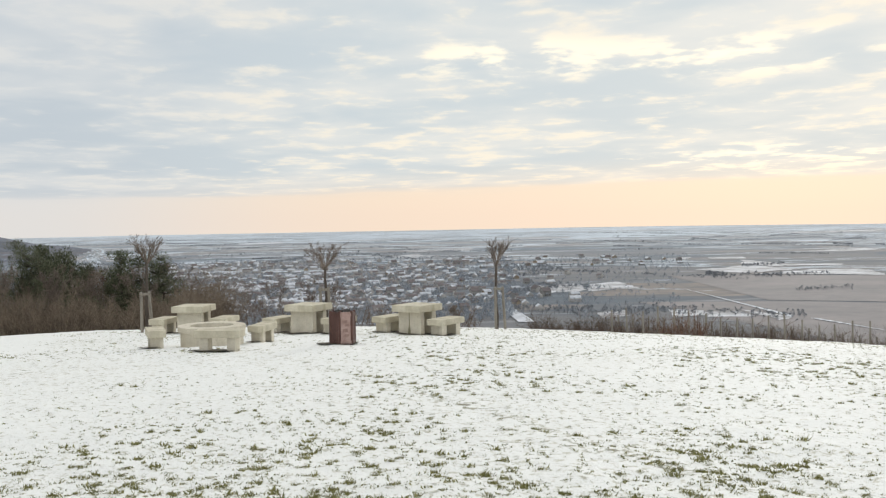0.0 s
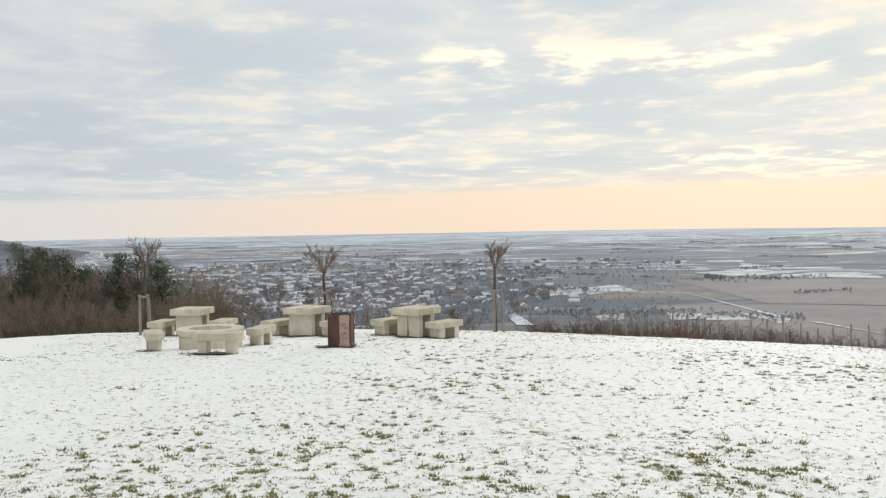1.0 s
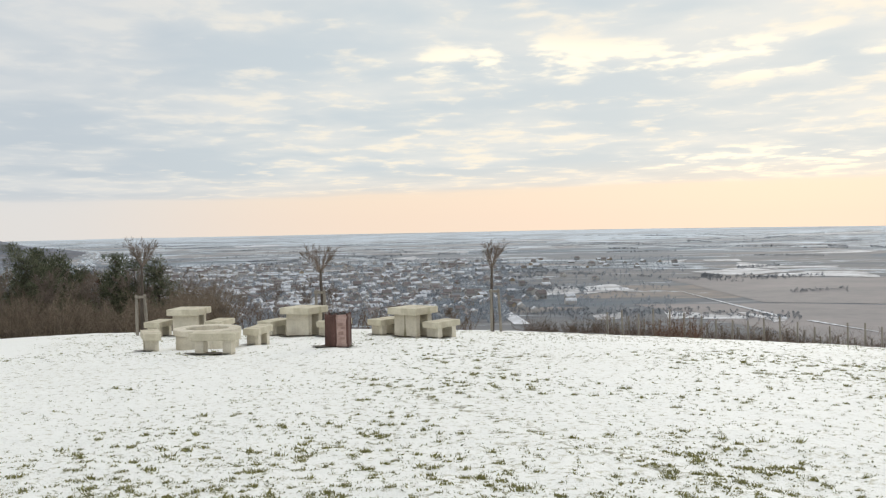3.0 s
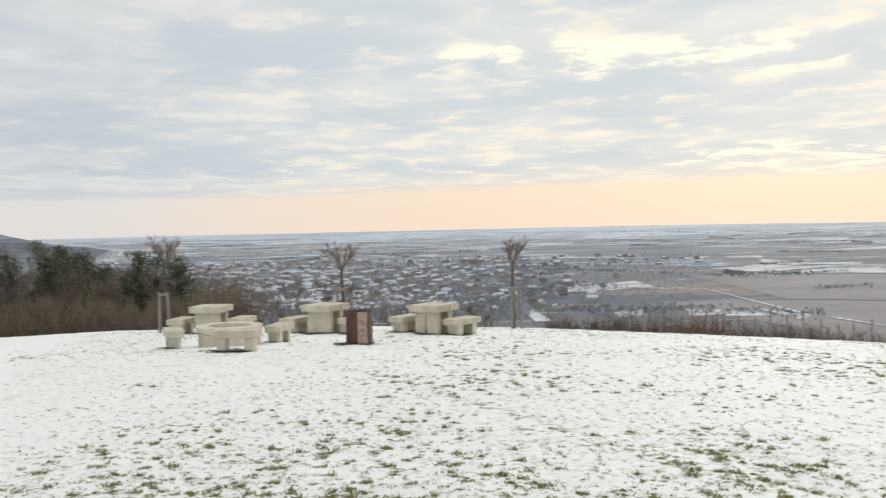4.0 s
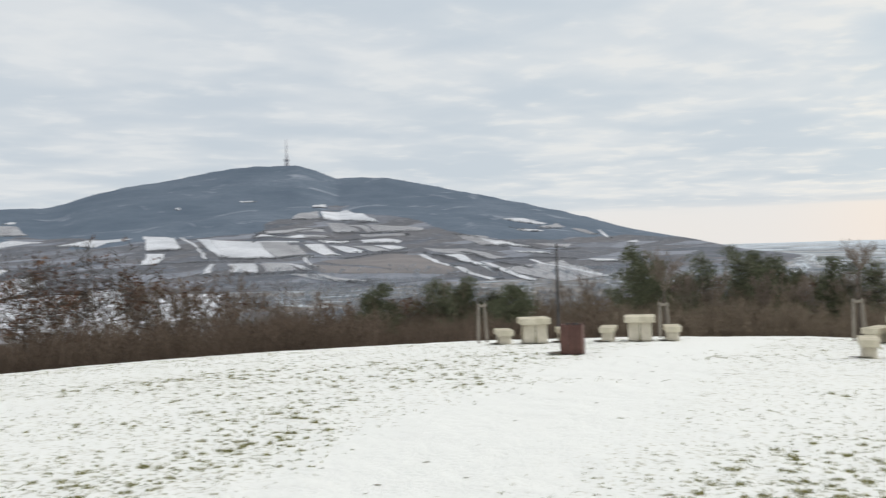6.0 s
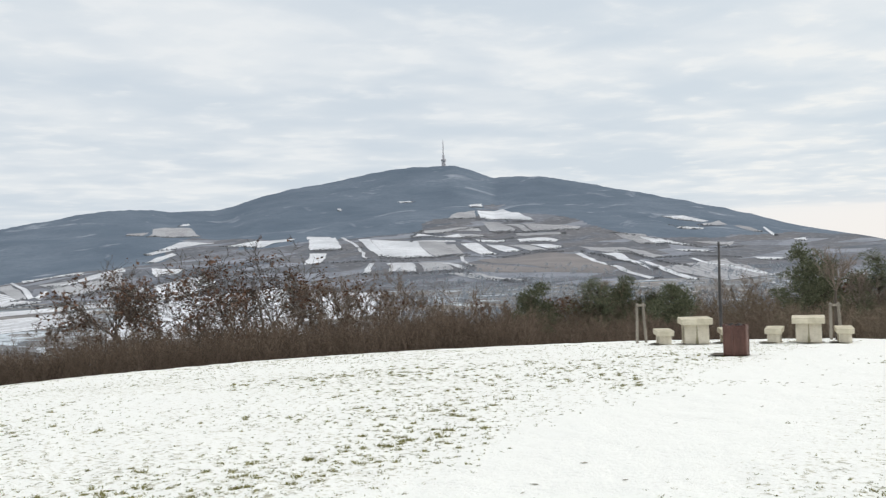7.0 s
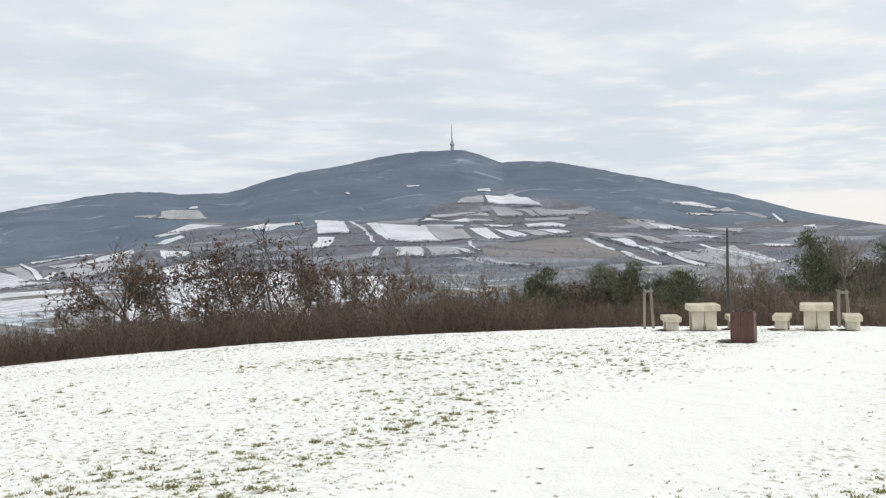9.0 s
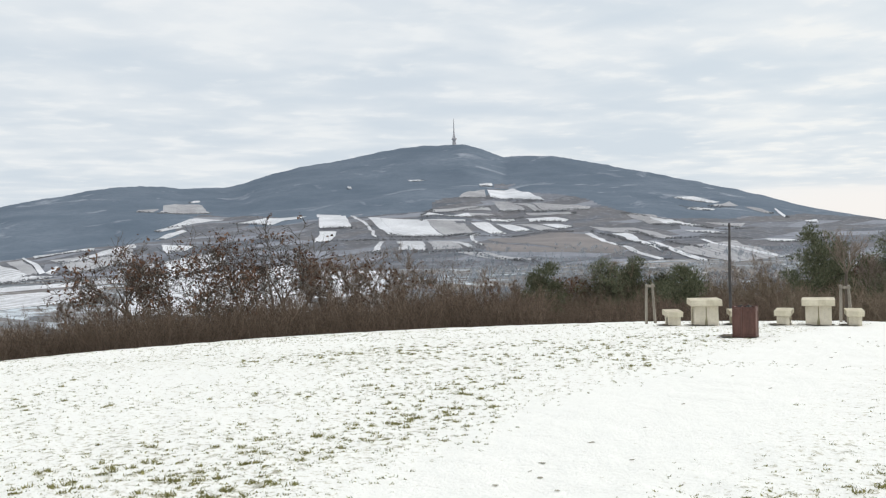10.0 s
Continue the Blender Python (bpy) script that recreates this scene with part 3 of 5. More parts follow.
for i, (b, r, turn, size) in enumerate(TABLES):
    ob = table0 if i == 0 else copy_thing(table0, Matrix())
    stand(ob, b, r, turn)
    ob.scale = (size, size, size)
    p = at(b, r)
    # set a little to the left, the side where the painted shadow lies
    bare_patch(p.x - 0.08, p.y - 0.05, 0.5, 0.52, turn, 300 + i)
    for k, side in enumerate((-0.86, 0.87)):
        c, s = math.cos(radians(turn)), math.sin(radians(turn))
        x, y = p.x + c * side, p.y + s * side
        q = bench0 if i == 0 and k == 0 else copy_thing(bench0, Matrix())
        q.matrix_basis = pose(x, y, float(land(x, y)) - 0.02, 0, 0, turn + RNG.uniform(-3, 3))
        q.scale = (size, size, size)
        bare_patch(x - 0.1, y - 0.05, 0.3, 0.5, turn, 310 + 2 * i + k)
for b, r, turn in ((16.16, 20.55, 20), (12.71, 18.82, 84), (10.31, 21.34, -10)):
    stand(copy_thing(bench0, Matrix()), b, r, turn).scale = (0.76, 0.92, 0.94)
    p = at(b, r)
    bare_patch(p.x - 0.1, p.y - 0.06, 0.25, 0.46, turn, int(300 + r * 10))
for ob in [o for o in scene.objects if o.name.startswith("picnic_table")]:
    if abs(math.atan2(-ob.location.x, ob.location.y) - radians(10.9)) > radians(5):
        water_stain([c for c in ob.children if c.name.startswith("leg")][0])


def fire_ring():
    """Low round wall cast in segments, with a wider coping."""
    ob = new("fire_pit")
    for name, r0, r1, z0, z1 in (("wall", 0.47, 0.63, -0.1, 0.33), ("coping", 0.44, 0.68, 0.33, 0.44)):
        count = 10
        for i in range(count):
            bm = bmesh.new()
            a0, a1 = math.tau * i / count + 0.002, math.tau * (i + 1) / count - 0.002
            rows = []
            for q in range(5):
                a = a0 + (a1 - a0) * q / 4
                c, s = math.cos(a), math.sin(a)
                rows.append([bm.verts.new((r * c, r * s, z)) for r, z in ((r0, z0), (r1, z0), (r1, z1 - 0.012), (r1 - 0.012, z1), (r0 + 0.012, z1), (r0, z1 - 0.012))])
            for u, w in zip(rows, rows[1:]):
                for k in range(6):
                    bm.faces.new((u[k], u[(k + 1) % 6], w[(k + 1) % 6], w[k]))
            bm.faces.new(rows[0][::-1])
            bm.faces.new(rows[-1])
            bmesh.ops.recalc_face_normals(bm, faces=bm.faces)
            part(name, bm, CONCRETE, ob)
    bm = bmesh.new()
    bmesh.ops.create_circle(bm, cap_ends=True, segments=24, radius=0.47, matrix=Matrix.Translation((0, 0, 0.06)))
    part("snow_fill", bm, THIN_SNOW, ob, "snow lying inside the ring")
    return tagged(ob, "round pale concrete fire pit ring among benches", "fire pit")


stand(fire_ring(), 13.11, 20.92, 0)


def litter_bin(rng):
    """Six-sided brown bin: corner posts, boards between, a dark open mouth."""
    ob = new("litter_bin")
    R, h = 0.245, 0.68
    for i in range(6):
        a, b = math.tau * i / 6, math.tau * (i + 1) / 6
        p, q = Vector((R * math.cos(a), R * math.sin(a), 0)), Vector((R * math.cos(b), R * math.sin(b), 0))
        mid, along = (p + q) / 2, (q - p).normalized()
        out = Vector((mid.x, mid.y, 0)).normalized()
        turn = Matrix((along, -out, Vector((0, 0, 1)))).transposed().to_4x4()
        bm = box_bm(-0.118, 0.118, -0.012, 0.012, 0.02, h - 0.02, bevel=0.004)
        bm.transform(Matrix.Translation(mid) @ turn)
        panel = part("side_panel", bm, WORN_RUST if i == 4 else RUST, ob, "pale pinkish panel with lettering" if i == 4 else "")
        for z in (0.06, h - 0.08):
            bm = box_bm(-0.112, 0.112, -0.028, -0.01, z - 0.03, z + 0.03, bevel=0.004)
            bm.transform(Matrix.Translation(mid) @ turn)
            part("batten", bm, WORN_RUST if i == 4 else RUST, panel)
        if i == 4:
            # plain bars stand for unreadable lettering on the pale panel
            for x, z, w, d in ((-0.02, 0.47, 0.05, 0.03), (0.03, 0.40, 0.04, 0.02), (-0.01, 0.30, 0.05, 0.035), (0.02, 0.20, 0.045, 0.025)):
                bm = box_bm(x - w, x + w, -0.015, -0.011, z - d, z + d, bevel=0)
                bm.transform(Matrix.Translation(mid) @ turn)
                part("flaked_paint", bm, LETTERING, panel)
        bm = bmesh.new()
        bmesh.ops.create_cone(bm, cap_ends=True, segments=6, radius1=0.03, radius2=0.026, depth=h, matrix=Matrix.Translation((p.x, p.y, h / 2)))
        part("corner_post", bm, RUST, ob)
    bm = bmesh.new()
    bmesh.ops.create_circle(bm, cap_ends=True, segments=6, radius=0.225, matrix=Matrix.Translation((0, 0, h - 0.06)))
    part("mouth", bm, RIM, ob, "dark opening full of litter")
    for i in range(7):
        bm = box_bm(-0.05, 0.05, -0.03, 0.03, -0.025, 0.025, bevel=0.012)
        bm.transform(pose(rng.uniform(-0.13, 0.13), rng.uniform(-0.13, 0.13), h - 0.03, rng.uniform(-30, 30), rng.uniform(-30, 30), rng.uniform(0, 180)))
        part("litter", bm, RIM, ob)
    return tagged(ob, "six-sided rusty brown litter bin with a lettered panel in snow", "litter bin", "litter bins")


bin0 = stand(litter_bin(RNG), 5.81, 19.8, 22)
bin1 = copy_thing(bin0, Matrix())
stand(bin1, 31.89, 21.4, 290)
for q in (bin0, bin1):
    bare_patch(q.location.x - 0.12, q.location.y - 0.03, 0.42, 0.3, 0, int(q.location.x * 9) + 400)

# ---------------------------------------------------------------- young trees in stakes


def young_tree(seed, bearing, r, fork, top, width, stakes=True, trunk=0.045):
    """A pollarded street tree: clean stem, then a fan of upright twigs."""
    rng = random.Random(seed)
    p = at(bearing, r)
    ob = new("young_tree")
    ob.matrix_basis = pose(p.x, p.y, p.z - 0.03, 0, 0, rng.uniform(0, 360))
    stem = Tubes()
    pts = [Vector((rng.uniform(-0.02, 0.02) * (i > 0), rng.uniform(-0.02, 0.02) * (i > 0), fork * i / 5)) for i in range(6)]
    stem.tube(pts, [trunk * (1.25 - 0.09 * i) for i in range(6)], 8)
    part_mesh("trunk", stem.mesh("trunk", [BARK]), ob)
    crown, tips = Tubes(), []
    high = top - fork
    for i in range(13):
        a = math.tau * i / 13 + rng.uniform(-0.2, 0.2)
        out = rng.uniform(0.3, 1.0) ** 0.7 * 1.05
        d = Vector((math.cos(a) * out * width * 0.5, math.sin(a) * out * width * 0.5, high * rng.uniform(0.85, 1.0)))
        branch(crown, rng, pts[-1] - Vector((0, 0, rng.uniform(0, 0.12))), d.normalized(), d.length * 0.86, trunk * 0.34, 2, tips, lift=0.1, wild=0.12, kids=(5, 7), angle=(0.3, 0.75), shrink=(0.3, 0.5), bare=0.25, least=0.0052)
    part_mesh("crown", crown.mesh("crown", [TWIG]), ob)
    return tagged(ob, "young bare tree with a clipped fan of twigs, tied to stakes", "tree", "young staked trees")


def stake_frame(bearing, r, height, gap, turn, lean=5.0, pair=True):
    """Two or three posts round a young tree, joined by a cross slat."""
    p = at(bearing, r)
    ob = new("tree_stakes")
    ob.matrix_basis = pose(p.x, p.y, p.z - 0.1, 0, 0, turn)
    ends = []
    for k, s in enumerate((-1, 1)):
        t = Tubes()
        top = Vector((s * gap * 0.36, 0.03 * s, height + 0.1))
        t.tube([Vector((s * gap * (0.36 + 0.25 * k), 0.03, 0)), top], [0.045, 0.04], 8)
        ends.append(top)
        part_mesh("stake", t.mesh("stake", [STAKE]), ob)
    a, b = ends
    bm = box_bm(a.x - 0.05, b.x + 0.05, -0.075, -0.045, height + 0.0, height + 0.07, bevel=0.005)
    part("cross_slat", bm, STAKE, ob)
    return tagged(ob, "weathered grey wooden stakes with a cross slat", "stakes", "tree stakes")


def el(r, degrees):
    """Height over the eye-level datum of a sight line at distance r."""
    return EYE + r * math.tan(radians(degrees))


YOUNG = [(3, 6.7, 29.0, -2.87, -1.42, 1.05), (4, -3.05, 31.0, -2.84, -1.29, 1.0), (5, 16.55, 30.0, -2.35, -1.0, 1.15), (6, 26.68, 31.5, -3.29, -1.19, 1.2), (8, 36.93, 30.5, -3.47, -2.37, 0.5)]
for seed, b, r, fork, top, width in YOUNG:
    z = at(b, r).z
    if seed != 8:
        young_tree(seed, b, r, el(r, fork) - z, el(r, top - (0.2 if seed in (3, 4) else 0.05)) - z, width)
    tall = {3: -4.07, 4: -4.24, 5: -4.0, 6: -4.09, 8: -3.87}[seed]
    stake_frame(b + (0.1 if seed != 4 else -0.15), r - 0.25, el(r, tall) - z, 0.3, b + 8 * (seed - 5))

# ---------------------------------------------------------------- tall pole
p = at(32.65, 34.0)
pole = new("pole")
pole.matrix_basis = pose(p.x, p.y, p.z - 0.1)
t = Tubes()
t.tube([Vector((0, 0, 0)), Vector((0, 0, 2.0)), Vector((0.02, 0, el(34.0, -0.62) - p.z))], [0.055, 0.05, 0.036], 10)
part_mesh("shaft", t.mesh("shaft", [POLE]), pole)
t = Tubes()
h = el(34.0, -0.62) - p.z
t.tube([Vector((0.02, 0, h - 0.02)), Vector((0.02, 0, h + 0.12))], [0.055, 0.03], 8)
part_mesh("cap", t.mesh("cap", [POLE]), pole)
tagged(pole, "tall thin dark pole beyond the hill's edge", "pole")

# ---------------------------------------------------------------- trees and brush below the hill's edge


def pine(seed, bearing, r, top, wide):
    """Scots pine: bare stem below, tiers of limbs with clumped needles above."""
    rng = random.Random(seed)
    p = at(bearing, r)
    h = top - p.z
    ob = new("pine_tree")
    ob.matrix_basis = pose(p.x, p.y, p.z - 0.1, 0, 0, rng.uniform(0, 360))
    t = Tubes()
    pts = [Vector((rng.uniform(-0.06, 0.06) * i, rng.uniform(-0.06, 0.06) * i, h * 0.97 * i / 6)) for i in range(7)]
    t.tube(pts, [0.14 * h / 7 * (1.1 - 0.16 * i) for i in range(7)], 7)
    limbs, clumps = Tubes(), Tubes()
    whorls = max(int(h * 2.3), 7)
    for k in range(whorls):
        f = 0.24 + 0.74 * (k + rng.uniform(-0.25, 0.25)) / (whorls - 1)
        f = min(max(f, 0.2), 0.985)
        i = min(int(f * 6), 5)
        base = pts[i].lerp(pts[i + 1], f * 6 - i)
        first = rng.uniform(0, math.tau)
        arms = 5 if f < 0.85 else 3
        for n in range(arms):
            a = first + math.tau * n / arms + rng.gauss(0, 0.35)
            reach = wide * 0.5 * min(1.0, 1.55 * (1.06 - f)) ** 0.8 * rng.uniform(0.45, 1.15)
            d = Vector((math.cos(a), math.sin(a), rng.uniform(0.0, 0.3) + 0.5 * f * f))
            end = base + d * reach
            limbs.tube([base, base.lerp(end, 0.5) - Vector((0, 0, 0.05 * reach)), end], [0.03, 0.02, 0.008], 4)
            for c in range(3 + int(reach * 3.0)):
                q = base.lerp(end, rng.uniform(0.25, 1.05)) + any_way(rng) * 0.08 * wide
                flat, deep = rng.uniform(0.2, 0.38), rng.uniform(0.15, 0.27)
                for m in range(70):
                    w = any_way(rng)
                    o = q + Vector((w.x * flat, w.y * flat, w.z * deep)) * rng.uniform(0.55, 1.0)
                    g = (w * 0.8 + Vector((0, 0, 0.8)) + any_way(rng) * 0.5).normalized()
                    clumps.blade(o, o + g * rng.uniform(0.06, 0.13), 0.015)
    part_mesh("trunk", t.mesh("trunk", [BARK]), ob)
    tagged(part_mesh("limb", limbs.mesh("limb", [BARK]), ob), kind="stuff")
    tagged(part_mesh("crown", clumps.mesh("crown", [NEEDLE]), ob), kind="stuff")
    return tagged(ob, "dark green pine with an uneven clumped crown", "tree", "pine trees")


PINES = [(11, 28.29, 43, -0.97, 2.9), (12, 27.2, 45, -1.74, 2.0), (13, 24.42, 42, -1.36, 2.4), (14, 22.64, 43, -1.13, 2.4), (15, 21.65, 44, -1.39, 2.6), (16, 20.65, 45, -1.74, 2.5),
         (17, 18.05, 42, -1.85, 1.9), (18, 15.7, 42, -1.8, 2.1), (19, 16.85, 45, -1.95, 2.3), (20, 42.92, 43, -2.72, 2.3), (21, 39.22, 44, -2.48, 2.4), (22, 38.12, 45, -2.55, 2.4),
         (23, 34.93, 42, -3.06, 2.8), (24, 36.23, 45, -3.18, 2.2), (25, 25.53, 46, -2.6, 2.0), (26, 19.85, 47, -2.35, 1.9)]
for seed, b, r, top, wide in PINES:
    pine(seed, b, r, el(r, top), wide)


def bare_tree(seed, bearing, r, top, leafy=0, thin=1.0, spread=0.8, depth=4):
    rng = random.Random(seed)
    p = at(bearing, r)
    h = top - p.z
    b_dense = not 54 < bearing < 67
    ob = new("bare_tree")
    ob.matrix_basis = pose(p.x, p.y, p.z - 0.15, 0, 0, rng.uniform(0, 360))
    wood, tips = Tubes(), []
    if thin > 1:
        # a spreading oak: forked low, with long crooked limbs that reach sideways
        branch(wood, rng, Vector((0, 0, 0)), Vector((rng.uniform(-0.15, 0.15), rng.uniform(-0.15, 0.15), 1)), h * 0.62, 0.125 * h / 7, 4, tips, lift=0.08, wild=0.3, kids=(3, 5), sides=5, shrink=(0.5, 0.74), angle=(0.55, 1.2), bare=0.35, least=0.011)
    else:
        branch(wood, rng, Vector((0, 0, 0)), Vector((rng.uniform(-0.1, 0.1), rng.uniform(-0.1, 0.1), 1)), h * 0.72, 0.085 * thin * h / 7, depth, tips, lift=0.2, wild=0.17, kids=(4, 6), sides=5, shrink=(0.40, 0.62), angle=(0.35, spread), bare=0.3, least=0.0065)
    tallest = max(v.z for v in wood.v)
    for v in wood.v:
        v.z *= h / tallest
    part_mesh("trunk", wood.mesh("limbs", [BARK if thin > 0.7 else TWIG]), ob)
    if leafy:
        leaves = Tubes()
        for q, d in tips:
            if rng.random() < leafy * (0.4 if b_dense else 0.3) * (1.5 if thin > 1 else 0.6):
                q = Vector((q.x, q.y, q.z * h / tallest))
                for n in range(rng.randint(4, 8) if thin > 1 else rng.randint(2, 4)):
                    leaves.leaf(q + any_way(rng) * 0.16, any_way(rng, -0.3), any_way(rng), rng.uniform(0.09, 0.19))
        part_mesh("dry_leaves", leaves.mesh("leaves", [LEAF]), ob, "clinging brown leaves")
    return tagged(ob, "leafless tree with clinging brown leaves" if leafy else "leafless grey-brown tree with fine twigs", "tree", "bare trees below the hilltop")


BARE = [(201, 23.9, 40, -1.9, 0.0), (202, 22.0, 40, -2.0, 0.0), (203, 20.0, 41, -2.3, 0.0), (204, 18.4, 40, -2.4, 0.0), (205, 25.3, 40, -2.1, 0.0), (206, 16.6, 41, -2.2, 0.0), (207, 21.0, 40, -2.6, 0.0), (208, 24.6, 41, -2.6, 0.0),
         (101, 66.3, 43, -1.57, 0.4), (103, 62.09, 42, -1.04, 0.4), (104, 60.69, 44, -0.86, 0.4), (105, 59.19, 43, -0.59, 0.3), (107, 57.58, 42, -0.51, 0.2), (108, 56.8, 41, -1.53, 0.3),
         (109, 55.71, 41, -1.95, 0.2), (110, 54.6, 44, -1.76, 0.2), (111, 53.51, 41, -2.08, 0.1), (112, 52.71, 42, -2.0, 0.1), (113, 51.82, 41, -2.41, 0.1), (114, 49.62, 43, -2.45, 0.1),
         (115, 47.92, 42, -2.78, 0.1), (117, 61.11, 41, -2.06, 0.5), (118, 68.21, 43, -2.44, 0.2), (80, 23.54, 47, -2.32, 0.2), (81, 22.25, 46, -2.46, 0.0), (82, 20.35, 45, -2.65, 0.2),
         (83, 18.85, 46, -2.55, 0.0), (84, 17.35, 45, -2.25, 0.3), (85, 16.25, 46, -2.05, 0.2), (86, 26.22, 47, -2.53, 0.4), (87, 25.12, 45, -2.19, 0.0), (88, 40.53, 45, -3.01, 0.3),
         (89, 41.93, 46, -3.08, 0.3), (90, 44.33, 45, -3.14, 0.2), (91, 30.53, 48, -3.38, 0.0), (92, 29.82, 49, -3.0, 0.0), (93, 46.23, 43, -3.01, 0.2), (94, 51.51, 43, -2.22, 0.1),
         (95, 54.11, 42, -2.17, 0.3), (96, 64.8, 41, -1.8, 0.5), (31, 65.68, 40, -0.53, 0.4), (32, 63.79, 41, -1.11, 0.35), (33, 61.49, 40, -0.75, 0.5), (34, 59.88, 42, -0.23, 0.35),
         (35, 58.27, 40, 0.25, 0.12), (36, 57.19, 43, -0.92, 0.3), (37, 55.2, 42, -1.65, 0.2), (38, 53.1, 43, -1.49, 0.0), (39, 52.2, 44, -1.71, 0.1), (40, 50.54, 42, -0.83, 0.0),
         (41, 47.22, 44, -2.49, 0.0), (42, 48.83, 46, -3.06, 0.1), (43, 45.43, 45, -3.22, 0.0), (44, 31.81, 55, -2.46, 0.0), (45, 31.11, 58, -2.17, 0.0), (46, 26.8, 56, -1.84, 0.1),
         (47, 19.55, 50, -2.25, 0.0), (48, 14.25, 48, -2.16, 0.0), (49, 13.45, 52, -2.96, 0.0), (50, 20.15, 60, -1.65, 0.0), (51, 8.25, 50, -3.07, 0.0), (52, 9.15, 54, -3.27, 0.0),
         (53, 10.65, 47, -4.06, 0.0), (54, 6.25, 55, -3.37, 0.0), (55, 41.23, 46, -3.3, 0.2), (56, 33.53, 48, -3.53, 0.0), (57, 67.31, 42, -2.16, 0.3), (58, 69.52, 42, -2.82, 0.1),
         (59, -0.95, 40, -4.98, 0.0), (60, 12.25, 44, -4.26, 0.0), (61, 38.51, 52, -2.24, 0.1), (63, 56.31, 44, -2.04, 0.3)]
OAKS = (31, 32, 33, 34, 35, 36, 101, 103, 104, 105, 107, 117)
for seed, b, r, top, leafy in BARE:
    bare_tree(seed, b, r, el(r, top + (0.45 if 54 < b < 67 else 0.0) + (0.3 if seed in OAKS else 0.0)), leafy, thin=1.15 if seed in OAKS else 0.68)


def brush_belt(name, seed, count, b0, b1, r0, r1, height, label, mat=BRUSH, twigs=26, thick=0.006):
    """A belt of leafless scrub: thin leaning stems with side twigs."""
    rng = random.Random(seed)
    t = Tubes()
    for i in range(count):
        b, r = rng.uniform(b0, b1), r0 + (r1 - r0) * rng.random() ** 1.3
        p = at(b, r)
        wave = 0.85 + 0.2 * math.sin(b * 1.3 + seed) * math.sin(b * 0.57) + 0.12 * math.sin(b * 3.1)
        h = height * max(wave, 0.5) * rng.uniform(0.4, 1.05) * (1.2 if rng.random() < 0.08 else 1.0)
        d = Vector((rng.gauss(0, 0.42), rng.gauss(0, 0.42), 1)).normalized()
        q, mid = p + d * h, p + d * h * 0.5 + any_way(rng) * 0.07 * h
        t.tube([p, mid, q], [0.011, 0.008, 0.003], 3)
        for n in range(twigs):
            f = rng.uniform(0.2, 1.0)
            o = p.lerp(mid, f * 2) if f < 0.5 else mid.lerp(q, f * 2 - 1)
            w = (d * 0.8 + any_way(rng) * 1.0).normalized()
            t.blade(o, o + w * h * rng.uniform(0.12, 0.34), thick)
    me = t.mesh(name, [mat])
    return tagged(new(name, me), label, "brush", kind="stuff")


brush_belt("brush", 71, 8200, 43, 84, 35, 50, 1.6, "dense dark brown leafless thicket along the hill's edge")
brush_belt("brush", 72, 5200, 12, 44, 44, 58, 2.7, "dense brown leafless thicket under the pines", PALE_BRUSH)
brush_belt("brush", 78, 1500, 13.5, 30, 37, 44, 1.55, "grey-brown leafless brush in front of the pines", PALE_BRUSH, 30)
brush_belt("brush", 79, 1300, 30, 46, 37, 44, 1.15, "brown brush beside the pole", BRUSH, 30)
brush_belt("brush", 77, 350, 46, 64, 36, 48, 2.6, "taller leafless saplings in the thicket")
brush_belt("brush", 73, 260, -2, 12, 38, 60, 1.4, "sparse leafless scrub on the slope")

# ---------------------------------------------------------------- transmitter on the summit
p = at(47.82, 4290.0)
tower = new("transmitter_tower")
tower.matrix_basis = pose(p.x, p.y, p.z - 2)
h = el(4290.0, 5.84) - p.z
t = Tubes()
t.tube([Vector((0, 0, 0)), Vector((0, 0, h * 0.2)), Vector((0, 0, h * 0.42))], [9.0, 6.0, 4.5], 12)
MAST = mottled("pale_grey_mast", (0.33, 0.33, 0.35), (0.46, 0.46, 0.48), 0.05)
part_mesh("shaft", t.mesh("shaft", [MAST]), tower)
t = Tubes()
t.tube([Vector((0, 0, h * 0.16)), Vector((0, 0, h * 0.19)), Vector((0, 0, h * 0.25)), Vector((0, 0, h * 0.28))], [6, 10.5, 10.5, 6], 16)
part_mesh("platform", t.mesh("platform", [MAST]), tower)
t = Tubes()
t.tube([Vector((0, 0, h * 0.42)), Vector((0, 0, h * 0.75)), Vector((0, 0, h))], [2.8, 2.0, 1.2], 10)
part_mesh("antenna", t.mesh("antenna", [MAST]), tower)
tagged(tower, "tall slender transmitter tower on the mountain's summit", "tower")

# ---------------------------------------------------------------- fields on the plain and the mountain's foot
KINDS = {"snow": (FIELD_SNOW, "snow-covered field parcel", 1.1), "dusted": (FIELD_DUST, "grey field dusted with thin snow", 0.8), "brown": (FIELD_BROWN, "dull brown winter meadow", 0.5),
         "road": (FIELD_SNOW, "straight snowy farm track", 1.4), "vines": (FIELD_VINES, "striped vineyard with snow between rows", 0.95)}


FIELD_EDGES = []


